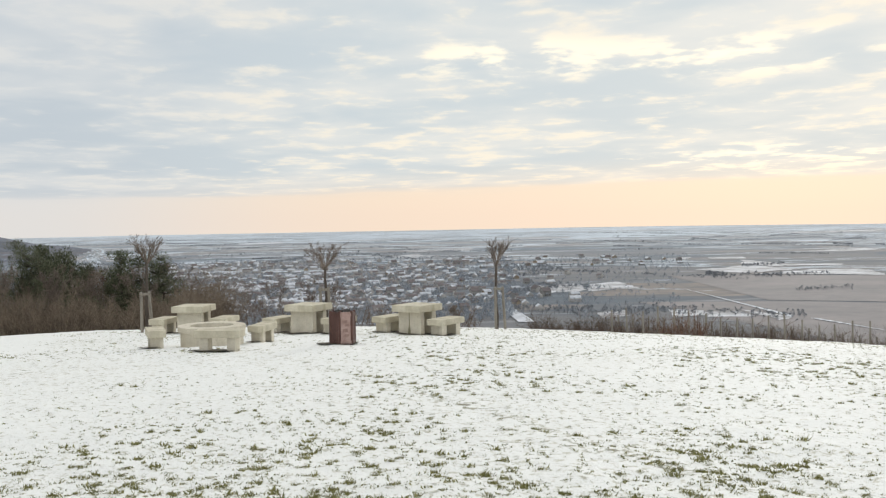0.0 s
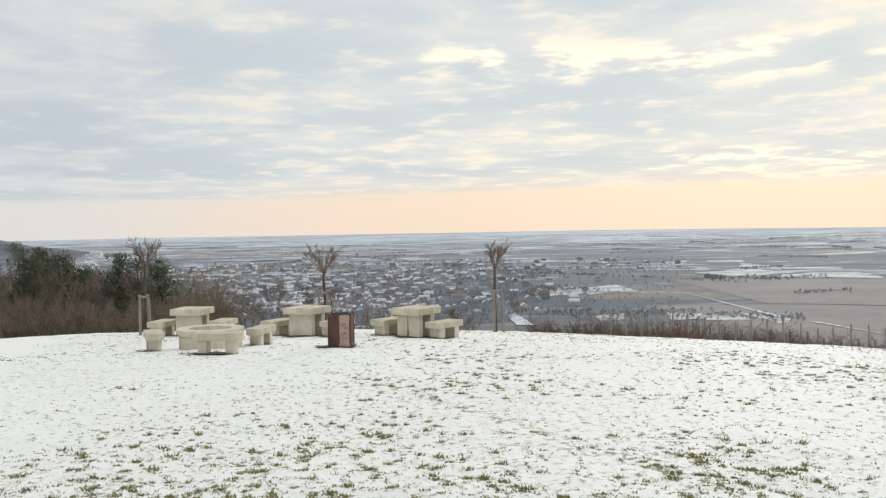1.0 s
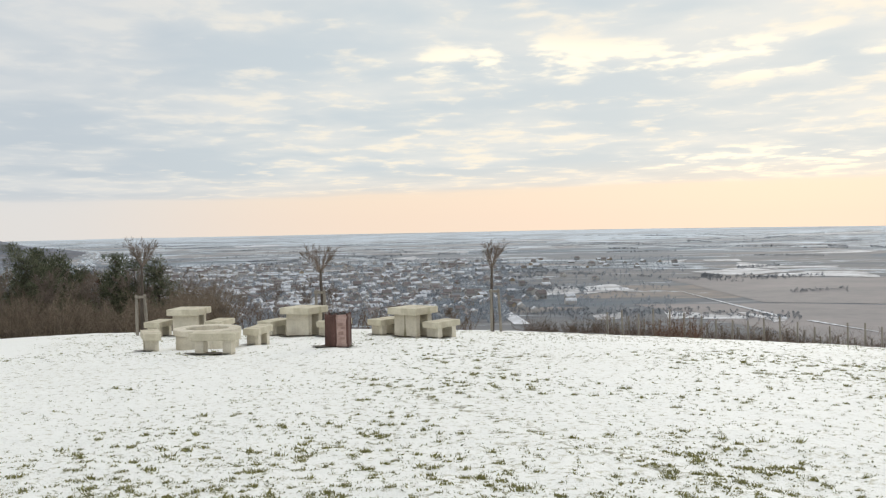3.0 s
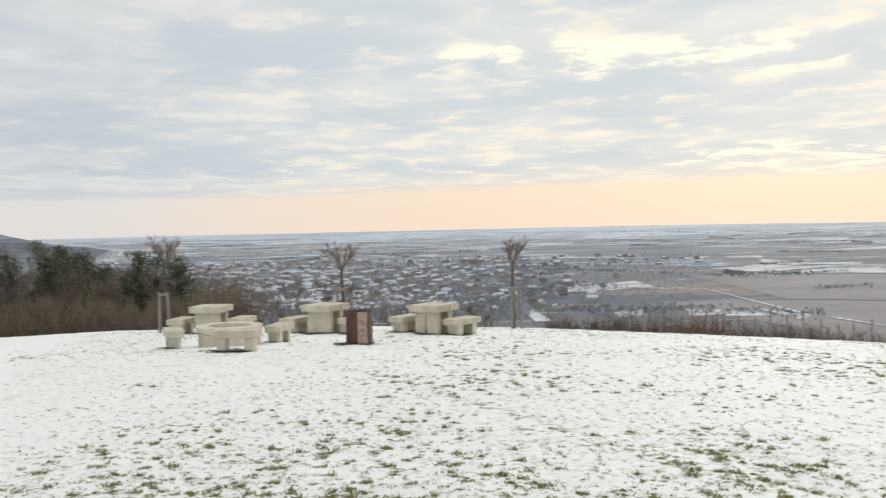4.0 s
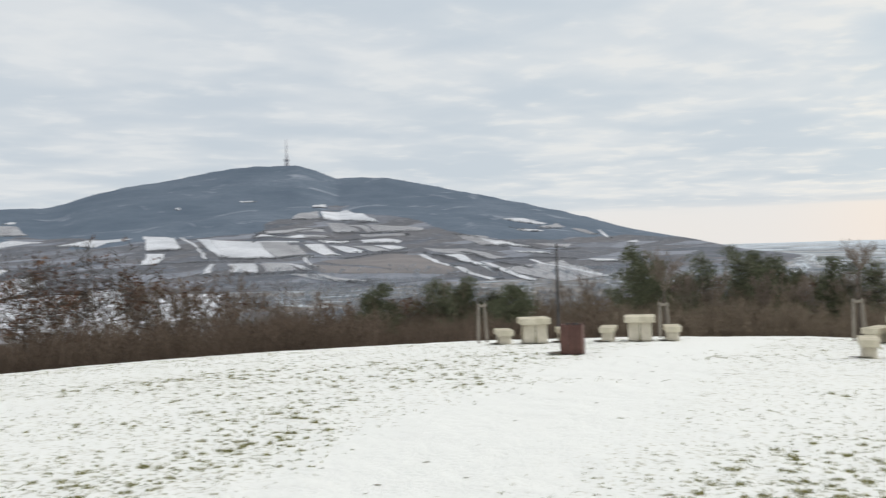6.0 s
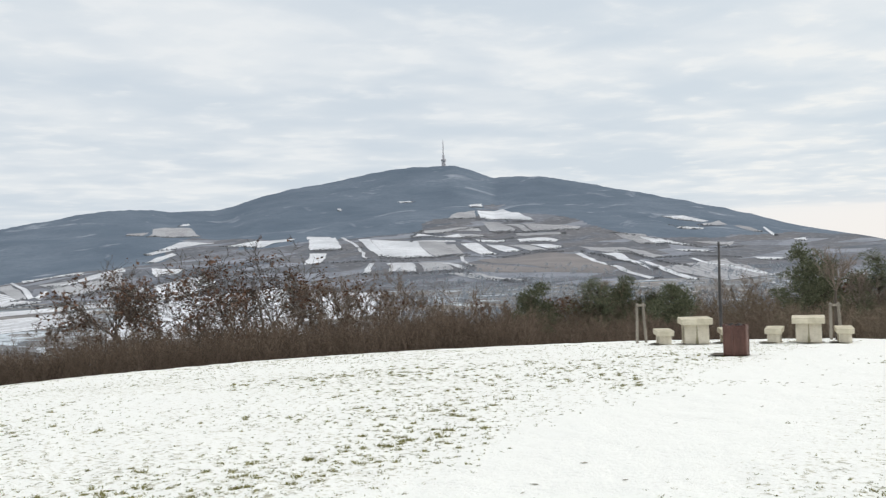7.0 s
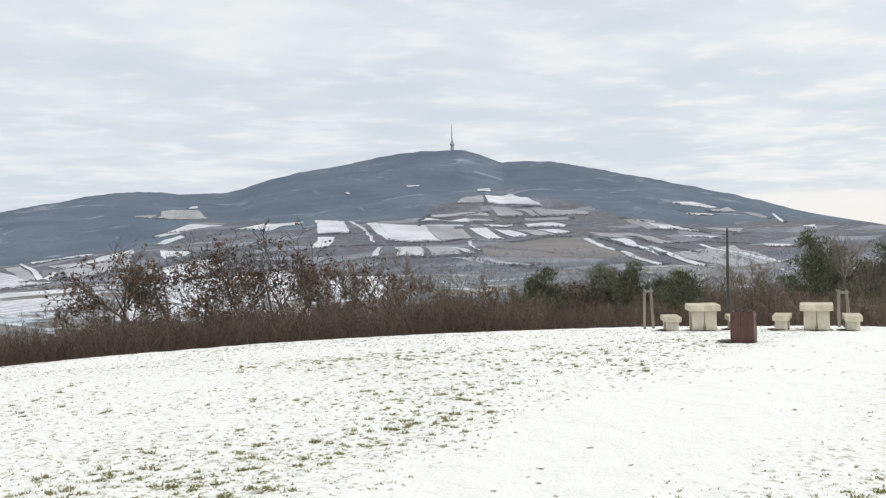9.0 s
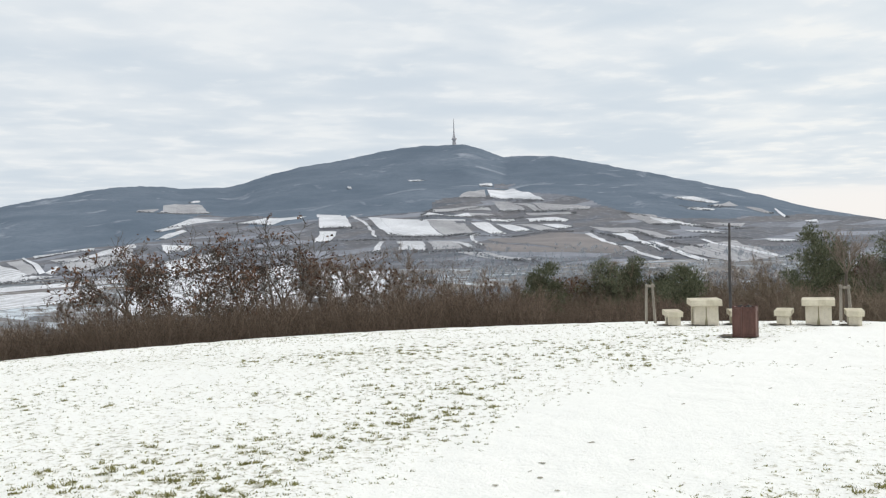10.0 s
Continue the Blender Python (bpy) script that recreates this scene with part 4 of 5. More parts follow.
def field(kind, a, b, c, d):
    """A parcel of land with four corners, laid on the ground."""
    mat, label, lift = KINDS[kind]
    middle = float(land(sum(p[0] for p in (a, b, c, d)) / 4, sum(p[1] for p in (a, b, c, d)) / 4))
    if middle > PLAIN_LEVEL + 6 and kind in ("snow", "dusted"):
        FIELD_EDGES.append(min(((a, b), (b, c), (c, d), (d, a)), key=lambda e: math.hypot(e[0][0] + e[1][0], e[0][1] + e[1][1])))
    if kind == "snow" and middle < PLAIN_LEVEL + 6 and a[0] > -500:
        mat = PATCHY_SNOW
    size = max(math.dist(a, b), math.dist(b, c), math.dist(c, d), math.dist(d, a))
    n = int(min(max(size / 7, 8), 40))
    u, v = np.meshgrid(np.linspace(0, 1, n + 1), np.linspace(0, 1, n + 1))
    x = (a[0] * (1 - u) + b[0] * u) * (1 - v) + (d[0] * (1 - u) + c[0] * u) * v
    y = (a[1] * (1 - u) + b[1] * u) * (1 - v) + (d[1] * (1 - u) + c[1] * u) * v
    if mat is PATCHY_SNOW:
        rag = min(22.0, 0.14 * size)
        x, y = x + rough_of(x, y, 45, 4, 23) * rag, y + rough_of(x, y, 45, 4, 24) * rag * 1.35
    elif kind != "road":
        x, y = x + rough_of(x, y, 60, 3, 21) * 6, y + rough_of(x, y, 60, 3, 22) * 6
    z = land(x, y)
    low = float(z.mean()) < PLAIN_LEVEL + 6
    z = z + (lift * 0.4 if low else lift)
    i, j = np.meshgrid(np.arange(n), np.arange(n))
    f = np.stack([j * (n + 1) + i, j * (n + 1) + i + 1, (j + 1) * (n + 1) + i + 1, (j + 1) * (n + 1) + i], -1).reshape(-1, 4)
    name = "farm_track" if kind == "road" else "field"
    me = mesh_from(name, np.stack([x, y, z], -1).reshape(-1, 3), f, [mat], None, True)
    return tagged(new(name, me), label, "track" if kind == "road" else "field", kind="structure")


field("snow", (-2320, 660), (-1663, 556), (-1639, 607), (-1572, 445))
field("snow", (-1516, 429), (-1524, 653), (-1487, 638), (-1426, 403))
field("snow", (-1328, 376), (-1445, 606), (-1140, 464), (-1071, 302))
field("road", (-2012, 672), (-2015, 678), (-1699, 605), (-1685, 590))
field("road", (-1699, 605), (-1751, 643), (-1744, 645), (-1662, 601))
field("snow", (-2018, 697), (-1950, 793), (-1908, 776), (-1965, 681))
field("snow", (-1792, 666), (-1941, 873), (-1862, 839), (-1761, 659))
field("dusted", (-1874, 680), (-1844, 828), (-1708, 766), (-1648, 635))
field("dusted", (-1952, 624), (-1977, 660), (-1688, 588), (-1670, 560))
field("snow", (-1683, 810), (-1715, 932), (-1577, 879), (-1465, 716))
field("dusted", (-1675, 724), (-1688, 804), (-1351, 651), (-1489, 634))
field("snow", (-2360, 1145), (-2475, 1290), (-2430, 1355), (-2365, 1205))
field("snow", (-2345, 1110), (-2370, 1175), (-2355, 1195), (-2310, 1105))
field("snow", (-2175, 1030), (-2315, 1170), (-2255, 1150), (-2145, 1035))
field("snow", (-1875, 900), (-1830, 950), (-1765, 900), (-1755, 850))
field("dusted", (-2965, 1435), (-3000, 1495), (-2710, 1350), (-2600, 1240))
field("dusted", (-3000, 1495), (-2985, 1570), (-2720, 1405), (-2710, 1350))
field("dusted", (-2985, 1570), (-2730, 1475), (-2720, 1405), (-2895, 1510))
field("dusted", (-2865, 1305), (-2910, 1390), (-2780, 1315), (-2795, 1265))
field("snow", (-3035, 1560), (-3130, 1645), (-3030, 1595), (-3025, 1560))
field("snow", (-2300, 1565), (-2260, 1615), (-1885, 1380), (-1915, 1310))
field("snow", (-1885, 1290), (-1860, 1320), (-1700, 1185), (-1720, 1160))
field("snow", (-2325, 1315), (-2350, 1430), (-2265, 1505), (-2125, 1305))
field("snow", (-2065, 1505), (-2055, 1510), (-1860, 1415), (-1865, 1410))
field("snow", (-1865, 1410), (-1860, 1415), (-1680, 1295), (-1685, 1290))
field("snow", (-1975, 1495), (-1935, 1500), (-1670, 1345), (-1705, 1345))
field("snow", (-1925, 1495), (-1815, 1550), (-1605, 1415), (-1670, 1345))
field("dusted", (-1815, 1550), (-1785, 1605), (-1605, 1510), (-1605, 1420))
field("snow", (-1615, 1250), (-1600, 1250), (-1480, 1140), (-1495, 1135))
field("snow", (-1565, 1260), (-1520, 1285), (-1405, 1195), (-1455, 1170))
field("vines", (-1515, 1295), (-1520, 1365), (-1355, 1240), (-1400, 1210))
field("snow", (-1505, 1350), (-1495, 1360), (-1340, 1260), (-1345, 1245))
field("snow", (-1585, 1475), (-1585, 1485), (-1365, 1300), (-1365, 1295))
field("dusted", (-1750, 1570), (-1740, 1605), (-1575, 1495), (-1590, 1465))
field("snow", (-1740, 1625), (-1750, 1685), (-1615, 1620), (-1620, 1575))
field("snow", (-1740, 1700), (-1715, 1730), (-1575, 1665), (-1615, 1650))
field("dusted", (-1695, 1730), (-1650, 1740), (-1550, 1720), (-1565, 1680))
field("snow", (-1635, 1745), (-1600, 1780), (-1555, 1780), (-1555, 1730))
field("brown", (-1520, 1460), (-1520, 1705), (-1465, 1720), (-1225, 1380))
field("brown", (-1455, 1380), (-1225, 1380), (-1090, 1370), (-1295, 1245))
field("brown", (-1465, 1720), (-1135, 1445), (-1090, 1370), (-1225, 1380))
field("dusted", (-1335, 1195), (-1275, 1235), (-1120, 1200), (-1175, 1180))
field("dusted", (-2060, 1775), (-1985, 1920), (-1955, 1900), (-1995, 1720))
field("snow", (-1885, 1595), (-1925, 1645), (-1940, 1805), (-1885, 1760))
field("dusted", (-1940, 1805), (-1910, 1860), (-1880, 1850), (-1885, 1760))
field("snow", (-1830, 1755), (-1830, 1860), (-1770, 1805), (-1795, 1730))
field("snow", (-1825, 1540), (-1770, 1635), (-1760, 1625), (-1815, 1530))
field("dusted", (-1860, 1935), (-1740, 1985), (-1700, 1950), (-1830, 1915))
field("snow", (-1790, 1865), (-1650, 1870), (-1625, 1825), (-1700, 1790))
field("snow", (-2270, 2190), (-2280, 2315), (-1945, 2105), (-2135, 2075))
field("dusted", (-2080, 2030), (-2045, 2060), (-1875, 1955), (-1945, 1925))
field("snow", (-2450, 2330), (-2465, 2405), (-2410, 2350), (-2325, 2215))
field("dusted", (-2015, 2040), (-1950, 2035), (-1820, 1970), (-1850, 1965))
field("dusted", (-1930, 2035), (-1775, 2105), (-1730, 2040), (-1825, 1975))
field("dusted", (-2205, 2020), (-2270, 2180), (-2140, 2060), (-2160, 1965))
field("snow", (-1475, 1725), (-1475, 1745), (-1185, 1490), (-1160, 1455))
field("snow", (-1160, 1455), (-1185, 1490), (-975, 1345), (-970, 1320))
field("snow", (-1405, 1735), (-1365, 1735), (-1105, 1520), (-1080, 1470))
field("snow", (-1240, 1645), (-1200, 1625), (-895, 1350), (-910, 1340))
field("dusted", (-1530, 1805), (-1415, 1825), (-1210, 1705), (-1225, 1685))
field("vines", (-1100, 1525), (-1120, 1775), (-850, 1490), (-855, 1350))
field("snow", (-1165, 1715), (-1155, 1720), (-845, 1495), (-835, 1465))
field("snow", (-1540, 2050), (-1500, 2070), (-1395, 2075), (-1405, 1930))
field("dusted", (-1615, 2045), (-1550, 2090), (-1405, 1930), (-1420, 1895))
field("snow", (-1740, 2430), (-1740, 2530), (-1640, 2515), (-1630, 2450))
field("snow", (-1575, 2260), (-1620, 2350), (-1545, 2345), (-1535, 2320))
field("dusted", (-1595, 2395), (-1630, 2550), (-1570, 2500), (-1565, 2420))
field("dusted", (-1420, 2110), (-1375, 2220), (-1330, 2125), (-1370, 2120))
field("snow", (-1295, 1845), (-1250, 1905), (-1215, 1890), (-1260, 1830))
field("snow", (-1115, 1870), (-1075, 1910), (-1025, 1875), (-1070, 1815))
field("snow", (-1325, 2415), (-1315, 2470), (-1270, 2385), (-1280, 2355))
field("dusted", (-1540, 2480), (-1540, 2515), (-1430, 2455), (-1440, 2425))
field("snow", (-1480, 2535), (-1490, 2560), (-1380, 2435), (-1375, 2410))
field("snow", (-2685, 2210), (-2655, 2245), (-2625, 2235), (-2655, 2205))
field("snow", (-2735, 1985), (-2730, 1995), (-2685, 1965), (-2705, 1965))
field("snow", (-1550, 695), (-1440, 930), (-730, 495), (-910, 390))
field("snow", (-1325, 895), (-1210, 965), (-870, 690), (-890, 600))
field("road", (240, 980), (240, 990), (255, 725), (250, 715))
field("road", (260, 705), (265, 705), (280, 635), (280, 630))
field("snow", (100, 1065), (150, 1100), (145, 1005), (95, 960))
field("snow", (155, 1075), (190, 1110), (200, 1005), (145, 980))
field("road", (55, 995), (60, 975), (55, 830), (50, 830))
field("road", (46, 850), (56, 850), (66, 715), (54, 715))
field("snow", (120, 775), (145, 790), (140, 750), (115, 735))
field("snow", (175, 795), (200, 780), (195, 740), (165, 730))
field("snow", (200, 765), (230, 770), (225, 730), (190, 725))
field("snow", (235, 785), (250, 715), (235, 695), (230, 740))
field("snow", (330, 1290), (420, 1365), (455, 1265), (355, 1210))
field("snow", (350, 1200), (515, 1270), (530, 1200), (500, 1130))
field("snow", (460, 1520), (475, 1395), (445, 1320), (420, 1410))
field("snow", (355, 1600), (405, 1640), (385, 1565), (350, 1560))
field("snow", (635, 1770), (800, 1875), (805, 1815), (705, 1745))
field("snow", (-100, 1870), (-50, 1975), (-15, 1840), (-65, 1765))
field("snow", (-80, 2145), (55, 2235), (65, 2100), (-50, 2050))
field("snow", (195, 3015), (395, 3120), (380, 2975), (185, 2875))
field("snow", (-605, 2930), (-490, 3040), (-460, 2905), (-560, 2800))
field("snow", (1115, 3205), (1535, 3465), (1415, 3190), (1090, 3035))
field("brown", (270, 1193), (546, 1112), (397, 808), (278, 852))
field("brown", (168, 861), (273, 845), (396, 797), (253, 510))
field("snow", (472, 1397), (552, 1380), (544, 1322), (460, 1341))
field("snow", (427, 1619), (481, 1615), (473, 1557), (421, 1561))

# ---------------------------------------------------------------- the town on the plain


def gable_house(rng, w, d, h, snowy, warm):
    """A plain village house: walls, pitched roof with eaves, chimney, windows."""
    ob = new("house")
    part("wall", box_bm(-w / 2, w / 2, -d / 2, d / 2, -2.0, h, bevel=0), WALL_WARM if warm else WALL_PALE, ob)
    bm = bmesh.new()
    e, top = 0.5, h + d * 0.36
    ring = []
    for x in (-w / 2 - e, w / 2 + e):
        ring.append([bm.verts.new(c) for c in ((x, -d / 2 - e, h - 0.3), (x, 0, top), (x, d / 2 + e, h - 0.3), (x, d / 2 + e, h - 0.05), (x, 0, top + 0.3), (x, -d / 2 - e, h - 0.05))])
    for k in range(6):
        bm.faces.new((ring[0][k], ring[0][(k + 1) % 6], ring[1][(k + 1) % 6], ring[1][k]))
    bm.faces.new(ring[0][::-1])
    bm.faces.new(ring[1])
    bmesh.ops.recalc_face_normals(bm, faces=bm.faces)
    part("roof", bm, ROOF_SNOW if snowy else ROOF_TILE, ob)
    for x in (-w / 2, w / 2):
        bm = bmesh.new()
        bm.faces.new([bm.verts.new(c) for c in ((x, -d / 2, h), (x, d / 2, h), (x, 0, top - 0.2))])
        part("gable", bm, WALL_WARM if warm else WALL_PALE, ob)
    part("chimney", box_bm(w * 0.2, w * 0.2 + 0.7, -0.35, 0.35, h, top + 1.1, bevel=0), WALL_WARM, ob)
    for x in (-w * 0.28, w * 0.02, w * 0.3):
        part("window", box_bm(x - 0.6, x + 0.6, -d / 2 - 0.06, -d / 2 + 0.1, 1.0, 2.5, bevel=0), PANE, ob)
    label = ("village house with a snow-covered roof" if snowy else "village house with a bare dark tiled roof") + (" and ochre walls" if warm else " and pale walls")
    return tagged(ob, label, "house", "houses of the town")


def make_town():
    rng = random.Random(21)
    types = [gable_house(rng, 13, 8, 3.2, True, False), gable_house(rng, 10, 8, 3.4, True, True), gable_house(rng, 16, 9, 3.0, True, False), gable_house(rng, 11, 9, 5.6, False, False), gable_house(rng, 12, 8, 3.3, False, True)]
    spots = []
    for count, b0, b1, low, high in ((235, -3.5, 18.5, -5.6, -2.75), (26, -13.0, -3.0, -3.25, -2.55), (34, 19.0, 34.0, -4.6, -3.0)):
        tries = 0
        while count and tries < 4000:
            tries += 1
            b, e = rng.triangular(b0 - 4, b1 + 3), rng.uniform(low, high)
            r = 79.0 / math.tan(radians(-e)) + rng.uniform(-40, 40)
            x, y = -r * math.sin(radians(b)), r * math.cos(radians(b))
            if all((x - p) ** 2 + (y - q) ** 2 > 14 ** 2 for p, q in spots):
                spots.append((x, y))
                count -= 1
    used = set()
    for x, y in spots:
        k = rng.choices(range(5), (5, 3, 3, 3, 2))[0]
        ob = copy_thing(types[k], Matrix()) if k in used else types[k]
        used.add(k)
        s = rng.uniform(0.55, 0.8)
        ob.matrix_basis = pose(x, y, float(land(x, y)), 0, 0, rng.choice((10, 100)) + rng.gauss(0, 14))
        ob.scale = (s, s, s * rng.uniform(0.9, 1.2))


make_town()


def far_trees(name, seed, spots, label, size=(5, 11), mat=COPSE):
    """Leafless trees seen from afar: each an open bundle of twig-like slivers round a stem."""
    rng = np.random.default_rng(seed)
    spots = np.asarray(spots, float)
    n, k = len(spots), 26
    h = rng.uniform(size[0], size[1], n)
    base = np.stack([spots[:, 0], spots[:, 1], land(spots[:, 0], spots[:, 1])], -1)
    way = rng.normal(0, 1, (n, k, 3))
    way /= np.linalg.norm(way, axis=-1, keepdims=True)
    away = way * rng.uniform(0.2, 1.0, (n, k, 1)) ** 0.6
    c = base[:, None, :] + away * h[:, None, None] * np.array([0.42, 0.42, 0.4])
    c[:, :, 2] += h[:, None] * 0.58
    tip = c + (way + np.array([0, 0, 0.7])) * h[:, None, None] * 0.2
    side = rng.normal(0, 1, (n, k, 3)) * h[:, None, None] * (0.05 if mat is COPSE else 0.09)
    tri = np.stack([c - side, c + side, tip], 2).reshape(-1, 3)
    f = np.arange(len(tri)).reshape(-1, 3)
    stem = np.stack([base + [0.25, 0, 0], base - [0.25, 0, 0], base + np.stack([0 * h, 0 * h, h * 0.8], -1)], 1).reshape(-1, 3)
    v = np.vstack([tri, stem])
    f = np.vstack([f, np.arange(len(stem)).reshape(-1, 3) + len(tri)])
    return tagged(new(name, mesh_from(name, v, f, [mat])), label, "trees", kind="stuff")


def scattered(seed, count, b0, b1, e0, e1):
    rng = np.random.default_rng(seed)
    b, e = np.radians(rng.uniform(b0, b1, count)), np.radians(rng.uniform(e0, e1, count))
    r = 79.0 / np.tan(-e)
    x, y = -r * np.sin(b), r * np.cos(b)
    keep = rough_of(x, y, 160, 3, seed) > -0.22
    return np.stack([x[keep], y[keep]], -1)


def thinning(seed, count):
    """Places beside the town that grow sparser away from it."""
    rng = np.random.default_rng(seed)
    b = np.radians(-3.5 - 10 * rng.uniform(0, 1, count) ** 2.2)
    r = 79.0 / np.tan(np.radians(rng.uniform(2.6, 5.4, count))) + rng.normal(0, 40, count)
    return np.stack([-r * np.sin(b), r * np.cos(b)], -1)


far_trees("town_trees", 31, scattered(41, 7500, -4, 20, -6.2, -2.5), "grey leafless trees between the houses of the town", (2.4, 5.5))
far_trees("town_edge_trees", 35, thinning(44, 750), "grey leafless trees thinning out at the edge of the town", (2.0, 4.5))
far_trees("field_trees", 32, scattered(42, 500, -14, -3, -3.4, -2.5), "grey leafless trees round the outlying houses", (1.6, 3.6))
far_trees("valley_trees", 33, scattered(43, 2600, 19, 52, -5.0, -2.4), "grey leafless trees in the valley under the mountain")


def hedge_lines():
    """Rows of scrub along ditches and tracks of the plain."""
    rng = np.random.default_rng(5)
    out = []
    for b0, e0, b1, e1, n, wide in ((-8, -3.45, -17, -3.9, 90, 10), (-19.5, -4.45, -22.5, -4.3, 60, 12), (-3.5, -5.5, -12, -5.7, 320, 22), (-12, -5.6, -20, -5.9, 200, 20),
                                    (-16, -1.75, -25, -1.5, 260, 40), (-5, -1.6, -14, -1.75, 160, 30), (-14, -2.05, -20, -1.95, 140, 30), (-5.5, -3.35, -9.5, -3.5, 120, 8),
                                    (4, -1.9, 18, -2.3, 300, 50), (-4, -2.2, 6, -2.3, 200, 40),
                                    (-3.3, -4.6, -6.5, -4.3, 220, 26), (-5, -4.1, -9, -4.35, 140, 16)):
        f = rng.uniform(0, 1, n)
        b, e = np.radians(b0 + (b1 - b0) * f), np.radians(e0 + (e1 - e0) * f)
        r = 79.0 / np.tan(-e) + rng.normal(0, wide, n)
        out.append(np.stack([-r * np.sin(b), r * np.cos(b)], -1))
    for i in range(70):
        b0, e = rng.uniform(-27, 20), -1.25 - 2.6 * rng.random() ** 1.6
        span, n = rng.uniform(1, 6), 120
        g = rng.uniform(0, 1, n)
        b = np.radians(b0 + span * g)
        r = 79.0 / math.tan(radians(-e)) * (1 + 0.05 * g * rng.normal(0, 1)) + rng.normal(0, 16, n)
        r = np.clip(r, 600, 3600)
        out.append(np.stack([-r * np.sin(b), r * np.cos(b)], -1))
    return np.vstack(out)


def joined_houses():
    """The rest of the town's houses, too small and many to tell apart."""
    rng = random.Random(77)
    v, f, kind = [], [], []
    for i in range(620):
        b, e = rng.gauss(8.0, 6.0), rng.uniform(-5.7, -2.6)
        r = 79.0 / math.tan(radians(-e)) + rng.uniform(-40, 40)
        x, y = -r * math.sin(radians(b)), r * math.cos(radians(b))
        z, w, d, h = float(land(x, y)), rng.uniform(3.5, 6.5), rng.uniform(2.4, 3.4), rng.uniform(2.2, 3.4)
        turn = radians(rng.choice((10, 100)) + rng.gauss(0, 15))
        c, s = math.cos(turn), math.sin(turn)
        k = len(v)
        for px, py, pz in ((-w, -d, -1), (w, -d, -1), (w, d, -1), (-w, d, -1), (-w, -d, h), (w, -d, h), (w, d, h), (-w, d, h), (-w, 0, h + d * 0.75), (w, 0, h + d * 0.75)):
            v.append((x + c * px - s * py, y + s * px + c * py, z + pz))
        f += [(k, k + 1, k + 5, k + 4), (k + 1, k + 2, k + 6, k + 9, k + 5), (k + 2, k + 3, k + 7, k + 6), (k + 3, k, k + 4, k + 8, k + 7), (k + 4, k + 5, k + 9, k + 8), (k + 6, k + 7, k + 8, k + 9)]
        tile = 2 if rng.random() < 0.42 else 1
        kind += [0, 0, 0, 0, tile, tile]
    me = mesh_from("town_houses", v, f, [WALL_PALE, ROOF_SNOW, ROOF_TILE], kind)
    return tagged(new("town_houses", me), "many small far houses with snowy roofs", "houses", kind="stuff")


joined_houses()
HEDGES = [(-1910, 1305, -1855, 1385), (-1715, 1195, -1650, 1255), (-1665, 1315, -1595, 1410), (-1650, 1255, -1540, 1320), (-1595, 1415, -1625, 1545), (-1560, 1480, -1515, 1730), (-1485, 1115, -1295, 1230), (-1955, 1655, -1990, 1935), (-1930, 1900, -1765, 1990), (-1855, 1565, -1815, 1890), (-1495, 1770, -1080, 1485), (-1390, 1770, -1050, 1555), (-1220, 1685, -1115, 1825), (-1370, 1885, -1300, 2125), (-1625, 2045, -1390, 2070), (-1615, 2280, -1540, 2435), (-2125, 2045, -1910, 2080), (-1765, 650, -1795, 795), (-1640, 605, -1685, 650), (-1585, 500, -1495, 640), (-1300, 1210, -1075, 1155), (-1035, 1160, -840, 1155)]


def slope_hedges():
    rng = np.random.default_rng(8)
    out = []
    for x0, y0, x1, y1 in HEDGES + [(*p, *q) for p, q in FIELD_EDGES]:
        n = int(math.dist((x0, y0), (x1, y1)) / 1.6) + 8
        g = rng.uniform(0, 1, n)
        out.append(np.stack([x0 + (x1 - x0) * g + rng.normal(0, 4, n), y0 + (y1 - y0) * g + rng.normal(0, 4, n)], -1))
    return np.vstack(out)


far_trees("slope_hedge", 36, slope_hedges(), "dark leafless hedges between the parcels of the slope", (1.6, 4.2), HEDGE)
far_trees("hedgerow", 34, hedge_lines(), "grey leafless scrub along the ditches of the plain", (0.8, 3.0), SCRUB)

# ---------------------------------------------------------------- vineyard beyond the hill's shoulder


